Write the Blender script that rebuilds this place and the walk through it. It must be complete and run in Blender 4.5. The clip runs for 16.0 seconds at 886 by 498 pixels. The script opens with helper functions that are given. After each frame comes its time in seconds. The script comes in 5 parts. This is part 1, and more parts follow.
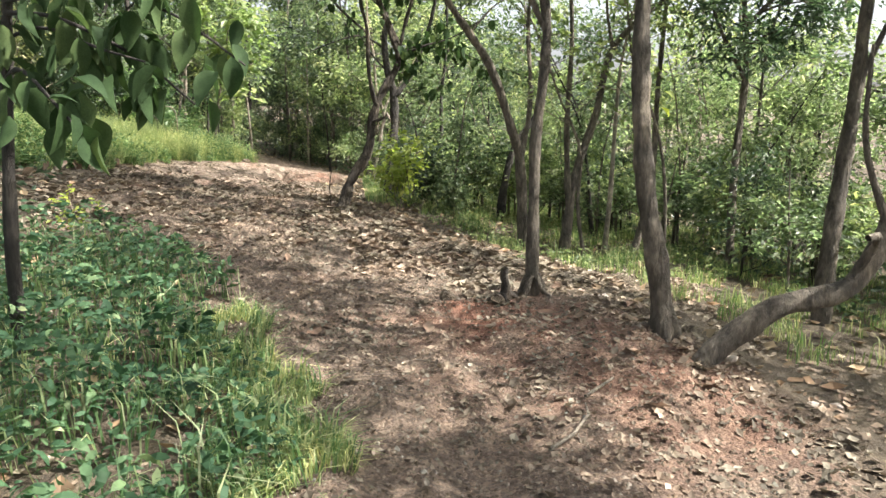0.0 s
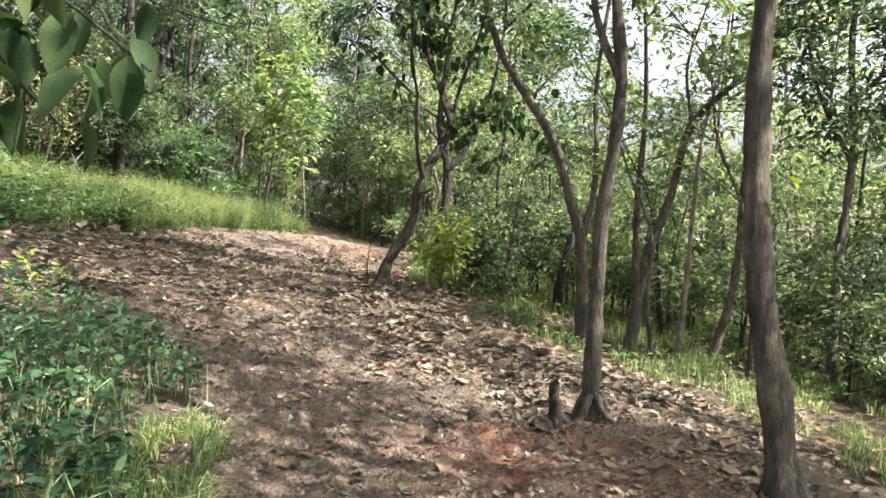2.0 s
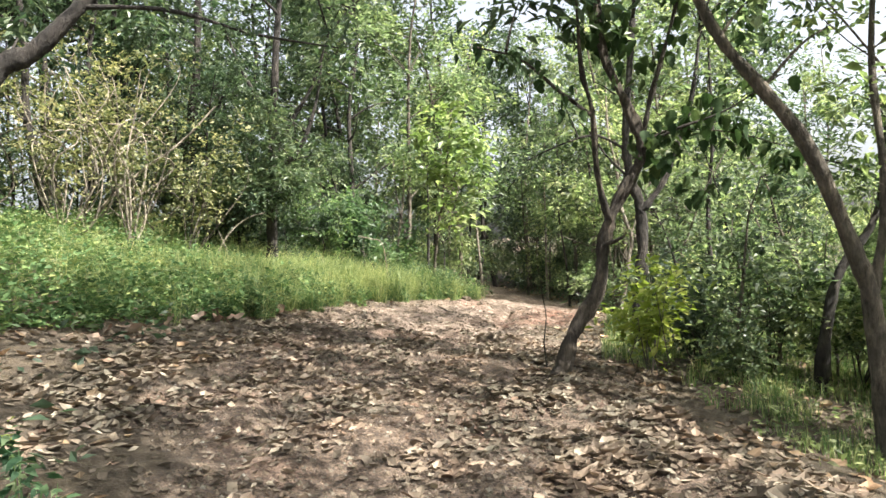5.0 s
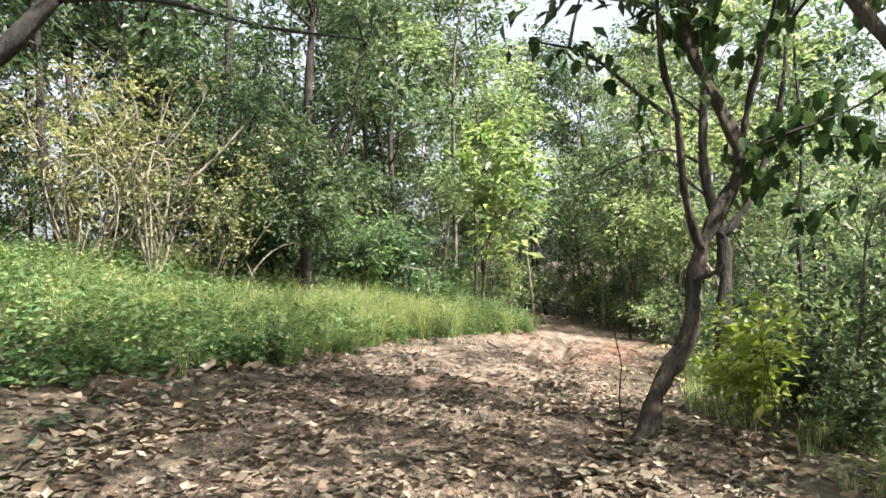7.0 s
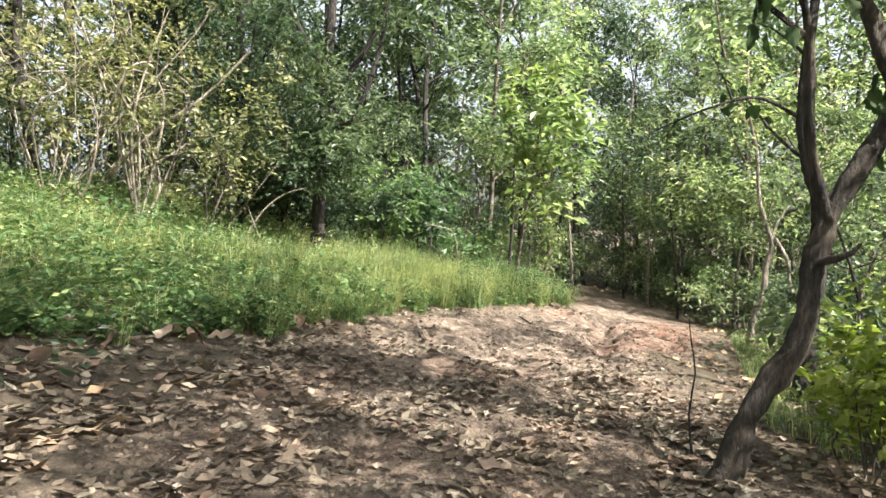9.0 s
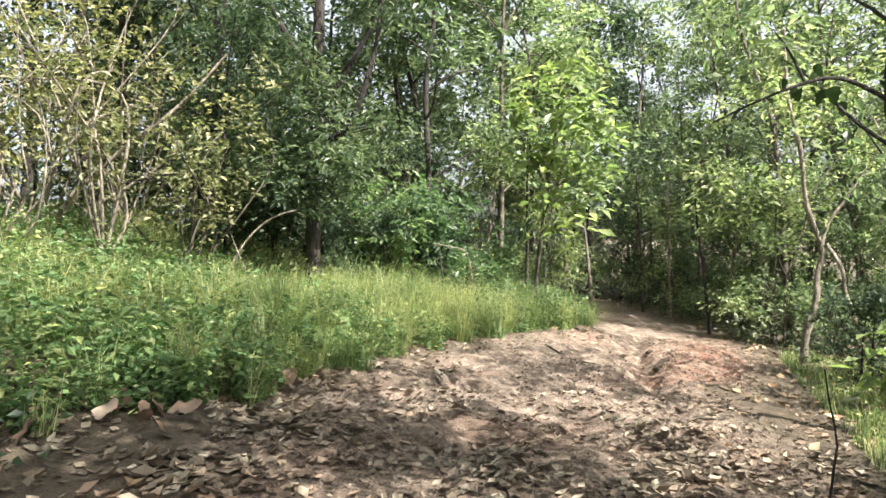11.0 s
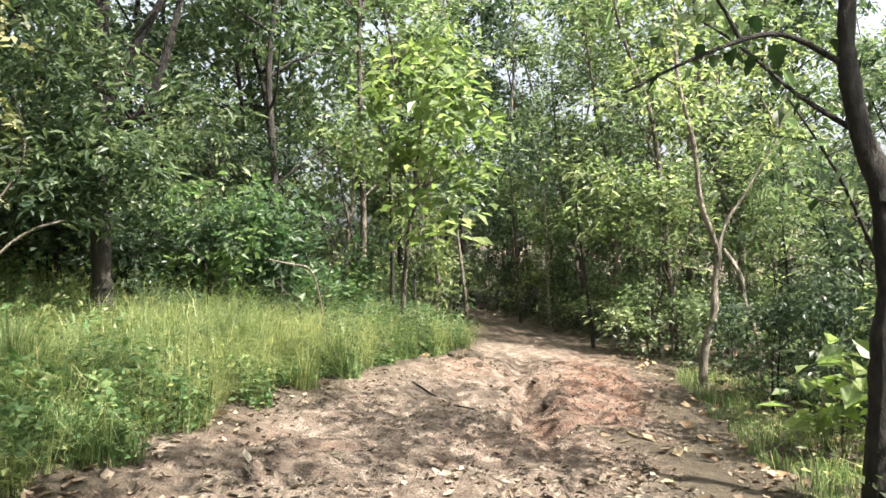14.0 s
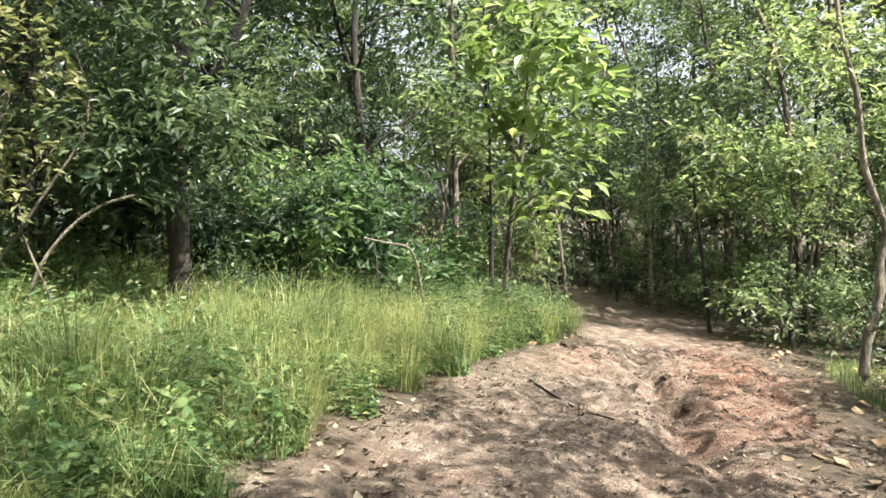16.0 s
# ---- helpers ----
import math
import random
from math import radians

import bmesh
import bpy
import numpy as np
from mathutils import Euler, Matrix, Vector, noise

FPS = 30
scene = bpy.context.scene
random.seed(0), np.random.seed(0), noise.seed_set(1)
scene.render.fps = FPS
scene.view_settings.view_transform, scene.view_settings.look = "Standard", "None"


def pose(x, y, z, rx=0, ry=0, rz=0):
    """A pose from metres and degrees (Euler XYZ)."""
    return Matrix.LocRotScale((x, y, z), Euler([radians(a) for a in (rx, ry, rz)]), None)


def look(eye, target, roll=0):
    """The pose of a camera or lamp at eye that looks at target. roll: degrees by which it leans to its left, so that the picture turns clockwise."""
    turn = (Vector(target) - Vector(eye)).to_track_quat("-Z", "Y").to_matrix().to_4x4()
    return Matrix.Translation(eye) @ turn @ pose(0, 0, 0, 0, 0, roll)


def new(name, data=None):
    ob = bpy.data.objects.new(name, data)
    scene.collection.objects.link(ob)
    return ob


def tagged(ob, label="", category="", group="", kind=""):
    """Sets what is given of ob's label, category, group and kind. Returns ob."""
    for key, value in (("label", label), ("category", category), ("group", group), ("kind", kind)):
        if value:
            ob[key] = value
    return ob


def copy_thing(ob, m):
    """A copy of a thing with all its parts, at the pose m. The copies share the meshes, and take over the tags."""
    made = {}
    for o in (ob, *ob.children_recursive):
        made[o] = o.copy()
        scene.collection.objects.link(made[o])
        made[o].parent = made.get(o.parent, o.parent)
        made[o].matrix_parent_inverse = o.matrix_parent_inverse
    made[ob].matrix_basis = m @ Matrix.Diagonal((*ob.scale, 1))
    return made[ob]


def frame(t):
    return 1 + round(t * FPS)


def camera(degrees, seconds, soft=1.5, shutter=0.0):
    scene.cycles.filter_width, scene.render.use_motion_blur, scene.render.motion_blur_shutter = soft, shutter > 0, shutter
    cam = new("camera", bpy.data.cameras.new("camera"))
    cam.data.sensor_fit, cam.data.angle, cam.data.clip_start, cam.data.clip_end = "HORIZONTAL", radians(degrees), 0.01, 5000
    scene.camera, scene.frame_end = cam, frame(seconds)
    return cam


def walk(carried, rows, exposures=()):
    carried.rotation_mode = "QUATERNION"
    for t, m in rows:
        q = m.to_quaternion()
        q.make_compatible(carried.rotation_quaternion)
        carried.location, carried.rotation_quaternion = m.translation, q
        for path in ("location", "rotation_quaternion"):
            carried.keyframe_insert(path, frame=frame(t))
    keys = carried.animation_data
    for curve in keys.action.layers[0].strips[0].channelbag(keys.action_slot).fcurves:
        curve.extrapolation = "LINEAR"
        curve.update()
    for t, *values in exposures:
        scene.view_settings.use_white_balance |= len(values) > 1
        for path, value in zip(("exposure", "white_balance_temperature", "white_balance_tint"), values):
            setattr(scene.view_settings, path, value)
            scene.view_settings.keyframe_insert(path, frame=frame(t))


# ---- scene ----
cam = camera(62.5, 16.0)
PATH = [
    (0, (0.0, 0.0, 1.5), (0.235, 1.949, 1.116), 0.4),
    (0.5, (0.233, 0.267, 1.47), (0.386, 2.215, 1.043), 2.0),
    (1, (0.273, 0.609, 1.493), (0.435, 2.591, 1.289), 2.2),
    (1.5, (0.308, 0.974, 1.419), (0.278, 2.968, 1.26), -1.4),
    (2, (0.314, 1.346, 1.384), (0.386, 3.337, 1.211), 2.8),
    (2.5, (0.281, 1.815, 1.416), (0.237, 3.814, 1.34), -3.2),
    (3, (0.331, 2.2, 1.392), (0.179, 4.191, 1.276), -0.3),
    (3.5, (0.329, 2.696, 1.372), (0.333, 4.685, 1.165), 1.5),
    (4, (0.396, 3.158, 1.359), (0.178, 5.14, 1.21), -1.0),
    (4.5, (0.344, 3.665, 1.368), (0.053, 5.644, 1.32), -1.8),
    (5, (0.345, 4.094, 1.362), (-0.099, 6.044, 1.338), -2.4),
    (5.2, (0.37, 4.259, 1.373), (-0.157, 6.188, 1.352), -2.3),
    (7.3, (-0.057, 5.692, 1.468), (-0.638, 7.604, 1.555), -3.2),
    (7.5, (-0.077, 5.871, 1.456), (-0.696, 7.768, 1.588), -3.4),
    (8, (-0.142, 6.328, 1.456), (-0.668, 8.257, 1.484), 0.9),
    (8.5, (-0.282, 6.72, 1.44), (-0.736, 8.666, 1.357), 0.5),
    (9, (-0.397, 7.159, 1.441), (-1.06, 9.045, 1.384), 0.5),
    (9.2, (-0.491, 7.299, 1.453), (-1.23, 9.156, 1.404), 0.8),
    (11.3, (-1.099, 8.702, 1.542), (-1.756, 10.591, 1.538), -2.3),
    (11.5, (-1.132, 8.846, 1.557), (-1.816, 10.726, 1.574), -3.2),
    (12, (-1.285, 9.209, 1.582), (-1.957, 11.092, 1.556), -3.9),
    (12.5, (-1.308, 9.547, 1.59), (-1.76, 11.495, 1.53), -4.6),
    (13, (-1.251, 9.949, 1.584), (-1.774, 11.879, 1.539), -5.4),
    (13.5, (-1.313, 10.329, 1.573), (-1.653, 12.299, 1.54), -5.3),
    (14, (-1.359, 10.693, 1.602), (-1.694, 12.665, 1.589), -3.2),
    (14.5, (-1.532, 10.936, 1.604), (-1.908, 12.897, 1.491), -1.7),
    (15, (-1.722, 11.176, 1.657), (-2.188, 13.119, 1.579), -2.3),
    (15.5, (-1.812, 11.541, 1.653), (-2.373, 13.459, 1.589), -3.2),
    (16, (-2.069, 11.836, 1.665), (-2.601, 13.763, 1.588), -3.5),
]
walk(cam, [(t, look(eye, target, roll)) for t, eye, target, roll in PATH], [(0, 1.86), (8.5, 1.84), (13, 1.8), (16, 1.72)])

# ---- light ----
SUN_AZ, SUN_EL = radians(106), radians(50)      # azimuth clockwise from +y
to_sun = Vector((math.sin(SUN_AZ) * math.cos(SUN_EL), math.cos(SUN_AZ) * math.cos(SUN_EL), math.sin(SUN_EL)))
world = bpy.data.worlds.new("sky")
scene.world = world
world.use_nodes = True
wn = world.node_tree
sky = wn.nodes.new("ShaderNodeTexSky")
sky.sky_type = "NISHITA"
sky.sun_disc = False
sky.sun_elevation, sky.sun_rotation = SUN_EL, SUN_AZ
sky.dust_density, sky.air_density, sky.ozone_density = 5.0, 0.7, 0.5
haze = wn.nodes.new("ShaderNodeHueSaturation")
haze.inputs["Saturation"].default_value = 0.4
wn.links.new(sky.outputs[0], haze.inputs["Color"])
wn.links.new(haze.outputs[0], wn.nodes["Background"].inputs[0])
wn.nodes["Background"].inputs[1].default_value = 0.125
sun = new("sun", bpy.data.lights.new("sun", "SUN"))
sun.data.energy, sun.data.angle, sun.data.color = 5.0, radians(0.6), (1.0, 0.95, 0.86)
sun.matrix_world = look(to_sun * 60, (0, 0, 0))


# ---- materials ----
def material(name, rough=0.7):
    m = bpy.data.materials.new(name)
    m.use_nodes = True
    n = m.node_tree.nodes
    n["Principled BSDF"].inputs["Roughness"].default_value = rough
    return m, m.node_tree, n["Principled BSDF"]


def ramp(tree, source, stops):
    r = tree.nodes.new("ShaderNodeValToRGB")
    while len(r.color_ramp.elements) < len(stops):
        r.color_ramp.elements.new(0.5)
    for e, (p, c) in zip(r.color_ramp.elements, stops):
        e.position, e.color = p, (*c, 1)
    tree.links.new(source, r.inputs[0])
    return r.outputs[0]


def noise_tex(tree, scale, detail=4.0, stretch=(1, 1, 1), rough=0.55):
    co = tree.nodes.new("ShaderNodeTexCoord")
    mp = tree.nodes.new("ShaderNodeMapping")
    mp.inputs["Scale"].default_value = stretch
    nt = tree.nodes.new("ShaderNodeTexNoise")
    nt.inputs["Scale"].default_value, nt.inputs["Detail"].default_value = scale, detail
    nt.inputs["Roughness"].default_value = rough
    tree.links.new(co.outputs["Object"], mp.inputs[0])
    tree.links.new(mp.outputs[0], nt.inputs["Vector"])
    return nt.outputs["Fac"]


def mix(tree, fac, a, b, kind="MIX"):
    m = tree.nodes.new("ShaderNodeMix")
    m.data_type, m.blend_type = "RGBA", kind
    for sock, v in ((m.inputs[0], fac), (m.inputs[6], a), (m.inputs[7], b)):
        if isinstance(v, bpy.types.NodeSocket):
            tree.links.new(v, sock)
        else:
            sock.default_value = v if isinstance(v, float) else (*v, 1)
    return m.outputs[2]


def bump(tree, bsdf, height, strength, distance):
    b = tree.nodes.new("ShaderNodeBump")
    b.inputs["Strength"].default_value, b.inputs["Distance"].default_value = strength, distance
    tree.links.new(height, b.inputs["Height"])
    tree.links.new(b.outputs[0], bsdf.inputs["Normal"])


def leaf_material(name, stops, through_light=0.4, rough=0.5, per_object=False, gloss=0.5, patch=1.1, shine=(1.24, 1.38, 0.97)):
    m, tree, bsdf = material(name, rough)
    if per_object:
        rnd = tree.nodes.new("ShaderNodeObjectInfo").outputs["Random"]
    else:
        rnd = tree.nodes.new("ShaderNodeNewGeometry").outputs["Random Per Island"]
    col = ramp(tree, rnd, stops)
    blotch = ramp(tree, noise_tex(tree, 25, 2), [(0.3, (0.8, 0.8, 0.8)), (0.7, (1.1, 1.1, 1.1))])
    col = mix(tree, 1.0, col, blotch, "MULTIPLY")
    col = mix(tree, 1.0, col, ramp(tree, noise_tex(tree, patch, 3), [(0.32, (0.62, 0.67, 0.65)), (0.5, (0.97, 0.97, 0.95)), (0.68, (1.34, 1.2, 1.14))]), "MULTIPLY")
    if not per_object:
        own = tree.nodes.new("ShaderNodeObjectInfo").outputs["Random"]
        col = mix(tree, 1.0, col, ramp(tree, own, [(0.0, (0.58, 0.64, 0.65)), (0.35, (0.86, 0.94, 0.93)), (0.7, (1.06, 1.08, 0.95)), (1.0, (1.25, 1.2, 0.95))]), "MULTIPLY")
    tree.links.new(col, bsdf.inputs["Base Color"])
    bsdf.inputs["Specular IOR Level"].default_value = gloss
    if through_light:
        tr = tree.nodes.new("ShaderNodeBsdfTranslucent")
        warm = mix(tree, 1.0, col, shine, "MULTIPLY")
        tree.links.new(warm, tr.inputs[0])
        ms = tree.nodes.new("ShaderNodeMixShader")
        ms.inputs[0].default_value = through_light
        tree.links.new(bsdf.outputs[0], ms.inputs[1])
        tree.links.new(tr.outputs[0], ms.inputs[2])
        tree.links.new(ms.outputs[0], tree.nodes["Material Output"].inputs[0])
    return m


LEAF_WOOD = leaf_material("forest_leaf", [(0.0, (0.075, 0.103, 0.058)), (0.4, (0.15, 0.188, 0.103)), (0.75, (0.235, 0.28, 0.175)), (1.0, (0.40, 0.42, 0.30))], 0.62, 0.42)
# Dark foliage, lowered further so its colour also carries canopy shade on the left.
LEAF_DARK = leaf_material("dark_leaf", [(0.0, (0.042, 0.069, 0.043)), (0.6, (0.088, 0.124, 0.077)), (1.0, (0.185, 0.218, 0.14))], 0.45, 0.4)
LEAF_BRIGHT = leaf_material("bright_leaf", [(0.0, (0.19, 0.25, 0.085)), (0.6, (0.34, 0.40, 0.15)), (1.0, (0.55, 0.56, 0.29))], 0.58, 0.42)
LEAF_MID = leaf_material("fresh_leaf", [(0.0, (0.06, 0.115, 0.055)), (0.6, (0.115, 0.18, 0.085)), (1.0, (0.23, 0.29, 0.155))], 0.5, 0.45)
LEAF_YELLOW = leaf_material("yellow_leaf", [(0.0, (0.26, 0.31, 0.05)), (0.6, (0.42, 0.45, 0.09)), (1.0, (0.58, 0.55, 0.18))], 0.55)
LEAF_VINE = leaf_material("dry_vine_leaf", [(0.0, (0.10, 0.115, 0.06)), (0.5, (0.20, 0.20, 0.11)), (1.0, (0.36, 0.33, 0.21))], 0.45)
LEAF_HERB = leaf_material("herb_leaf", [(0.0, (0.05, 0.098, 0.05)), (0.6, (0.088, 0.155, 0.078)), (0.92, (0.15, 0.21, 0.10)), (1.0, (0.26, 0.30, 0.15))], 0.35, 0.6, gloss=0.2)
# Herb leaf made darker and bluer: the shade over the weeds is in the colour.
LEAF_WEED_SHADED = leaf_material("shaded_weed_leaf", [(0.0, (0.03, 0.066, 0.036)), (0.6, (0.055, 0.108, 0.056)), (0.93, (0.11, 0.17, 0.085)), (1.0, (0.28, 0.32, 0.18))], 0.35, 0.6, gloss=0.2)
LEAF_BIG = leaf_material("broad_leaf", [(0.0, (0.03, 0.055, 0.024)), (0.6, (0.05, 0.085, 0.034)), (1.0, (0.085, 0.12, 0.05))], 0.25, 0.7, per_object=True, gloss=0.12)
GRASS = leaf_material("grass_blade", [(0.0, (0.06, 0.12, 0.045)), (0.5, (0.125, 0.2, 0.08)), (0.82, (0.27, 0.30, 0.16)), (1.0, (0.48, 0.46, 0.31))], 0.45, patch=1.6)
GRASS_DRY = leaf_material("straw_blade", [(0.0, (0.105, 0.155, 0.06)), (0.5, (0.25, 0.285, 0.13)), (1.0, (0.52, 0.50, 0.30))], 0.45, patch=1.6)
DRY = leaf_material("dry_leaf", [(0.0, (0.10, 0.071, 0.053)), (0.4, (0.16, 0.115, 0.086)), (0.75, (0.235, 0.172, 0.13)), (1.0, (0.38, 0.305, 0.245))], 0.12, 0.8, shine=(1.15, 1.05, 0.9))
DRY_ONE = leaf_material("dry_leaf_single", [(0.0, (0.11, 0.07, 0.05)), (0.4, (0.18, 0.125, 0.092)), (0.75, (0.25, 0.185, 0.14)), (1.0, (0.33, 0.26, 0.21))], 0.12, 0.75, per_object=True, gloss=0.2, shine=(1.15, 1.02, 0.88))


def bark(name, dark, light, rough=0.9):
    m, tree, bsdf = material(name, rough)
    n = noise_tex(tree, 26, 8, (1, 1, 0.3), 0.7)
    big = noise_tex(tree, 5, 5, (1, 1, 0.6), 0.65)
    col = ramp(tree, n, [(0.33, dark), (0.5, tuple((a + b) / 2 for a, b in zip(dark, light))), (0.66, light)])
    col = mix(tree, 1.0, col, ramp(tree, big, [(0.33, (0.36, 0.35, 0.33)), (0.5, (0.95, 0.94, 0.9)), (0.66, (1.75, 1.7, 1.6))]), "MULTIPLY")
    tree.links.new(col, bsdf.inputs["Base Color"])
    ad = tree.nodes.new("ShaderNodeMath")
    ad.operation = "ADD"
    tree.links.new(n, ad.inputs[0])
    tree.links.new(big, ad.inputs[1])
    bump(tree, bsdf, ad.outputs[0], 1.0, 0.05)
    return m


BARK = bark("grey_brown_bark", (0.04, 0.034, 0.028), (0.165, 0.142, 0.117))
# Dark bark, lowered to near black so the colour carries the trunks' shade too.
BARK_DARK = bark("dark_shaded_bark", (0.011, 0.0095, 0.0085), (0.046, 0.039, 0.034))
# Brown bark, darkened in colour for the shaded side of the backlit crooked trunk.
BARK_BROWN = bark("knotted_brown_bark", (0.013, 0.0105, 0.0085), (0.085, 0.069, 0.055))
BARK_PALE = bark("pale_bark", (0.12, 0.102, 0.082), (0.31, 0.275, 0.23))


def soil():
    m, tree, bsdf = material("leaf_strewn_soil", 0.95)
    fine = noise_tex(tree, 46, 8, rough=0.72)
    mid = noise_tex(tree, 6, 7, rough=0.66)
    big = noise_tex(tree, 0.7, 4)
    chips = tree.nodes.new("ShaderNodeTexVoronoi")
    chips.inputs["Scale"].default_value, chips.inputs["Randomness"].default_value = 48, 1.0
    co = tree.nodes.new("ShaderNodeTexCoord")
    tree.links.new(co.outputs["Object"], chips.inputs["Vector"])
    marks = {}
    for key in ("trodden", "red_earth", "sandy"):
        at = tree.nodes.new("ShaderNodeAttribute")
        at.attribute_name = key
        marks[key] = at.outputs["Fac"]
    gravelly = ramp(tree, mid, [(0.3, (0.085, 0.062, 0.046)), (0.5, (0.145, 0.105, 0.078)), (0.7, (0.235, 0.18, 0.138))])
    gravelly = mix(tree, 1.0, gravelly, ramp(tree, chips.outputs["Color"], [(0.2, (0.62, 0.61, 0.6)), (0.5, (1, 1, 1)), (0.85, (1.5, 1.48, 1.45))]), "MULTIPLY")
    sand = ramp(tree, mid, [(0.3, (0.112, 0.08, 0.06)), (0.48, (0.185, 0.137, 0.104)), (0.66, (0.38, 0.305, 0.243))])
    dirt = mix(tree, marks["sandy"], gravelly, sand)
    red = ramp(tree, mid, [(0.3, (0.13, 0.068, 0.047)), (0.7, (0.31, 0.19, 0.135))])
    dirt = mix(tree, ramp(tree, big, [(0.52, (0, 0, 0)), (0.68, (0.55, 0.55, 0.55))]), dirt, red)
    dug = ramp(tree, mid, [(0.3, (0.16, 0.062, 0.038)), (0.7, (0.37, 0.185, 0.12))])
    dirt = mix(tree, marks["red_earth"], dirt, dug)
    floor = ramp(tree, mid, [(0.3, (0.058, 0.043, 0.029)), (0.55, (0.105, 0.08, 0.052)), (0.75, (0.17, 0.135, 0.085))])
    col = mix(tree, marks["trodden"], floor, dirt)
    col = mix(tree, 1.0, col, ramp(tree, fine, [(0.3, (0.6, 0.58, 0.56)), (0.5, (1, 1, 1)), (0.72, (1.3, 1.27, 1.24))]), "MULTIPLY")
    tree.links.new(col, bsdf.inputs["Base Color"])
    rise = tree.nodes.new("ShaderNodeMath")
    rise.operation = "MULTIPLY_ADD"
    tree.links.new(chips.outputs["Distance"], rise.inputs[0])
    rise.inputs[1].default_value = -0.55
    tree.links.new(fine, rise.inputs[2])
    ad = tree.nodes.new("ShaderNodeMath")
    ad.operation = "MULTIPLY_ADD"
    tree.links.new(mid, ad.inputs[0])
    ad.inputs[1].default_value = 1.3
    tree.links.new(rise.outputs[0], ad.inputs[2])
    bump(tree, bsdf, ad.outputs[0], 1.0, 0.05)
    return m


SOIL = soil()


def stone_material():
    m, tree, bsdf = material("pale_stone", 0.85)
    n = noise_tex(tree, 14, 6)
    tree.links.new(ramp(tree, n, [(0.3, (0.22, 0.17, 0.14)), (0.7, (0.50, 0.45, 0.40))]), bsdf.inputs["Base Color"])
    bump(tree, bsdf, n, 0.6, 0.02)
    return m


STONE = stone_material()
CLOD = leaf_material("earth_clod", [(0.0, (0.09, 0.06, 0.045)), (0.5, (0.17, 0.12, 0.09)), (0.85, (0.27, 0.20, 0.155)), (1.0, (0.42, 0.36, 0.31))], 0.0, 0.95, gloss=0.15)


# ---- the lie of the land ----
SLOPE = (-0.338, -0.641, -0.685, 0.048, -0.136, -0.324, -0.154, -0.003, 0.269, 0.213)
EDGE_Y = (-4, 2.8, 4.5, 5.8, 7, 9, 12, 14, 16, 18, 20, 22, 25, 30, 36, 45)
EDGE_L = (-0.8, -0.5, -0.8, -1.1, -1.6, -3.2, -3.9, -4.2, -4.1, -4.1, -3.8, -3.4, -3.2, -3.7, -5.6, -9)
EDGE_R = (2.6, 2.6, 2.5, 2.2, 1.8, 1.3, 0.6, -0.1, -0.7, -0.7, -0.3, -0.1, -0.4, -1.2, -3.9, -8)


def waves(x, y, seed, step):
    """Smooth roughness from a few crossed waves, about -1 to 1."""
    r = np.random.RandomState(seed)
    out = 0 * x
    for _ in range(7):
        a, p, k = r.rand() * 6.28, r.rand() * 6.28, (0.6 + r.rand()) * 6.28 / step
        out = out + np.sin(k * (x * math.cos(a) + y * math.sin(a)) + p)
    return out / 3.2


def hill(x, y, cx, cy, rx, ry, h):
    return h * np.exp(-((x - cx) / rx) ** 2 - ((y - cy) / ry) ** 2)


def trodden(x, y):
    """1 on the trail, 0 off it, with a ragged edge."""
    wob = 0.22 * waves(x, y, 3, 1.4) + 0.1 * waves(x, y, 4, 0.45)
    left, right = np.interp(y, EDGE_Y, EDGE_L), np.interp(y, EDGE_Y, EDGE_R)
    d = np.minimum(x - left, right - x) + wob
    return np.clip(d / 0.5 + 0.3, 0, 1)


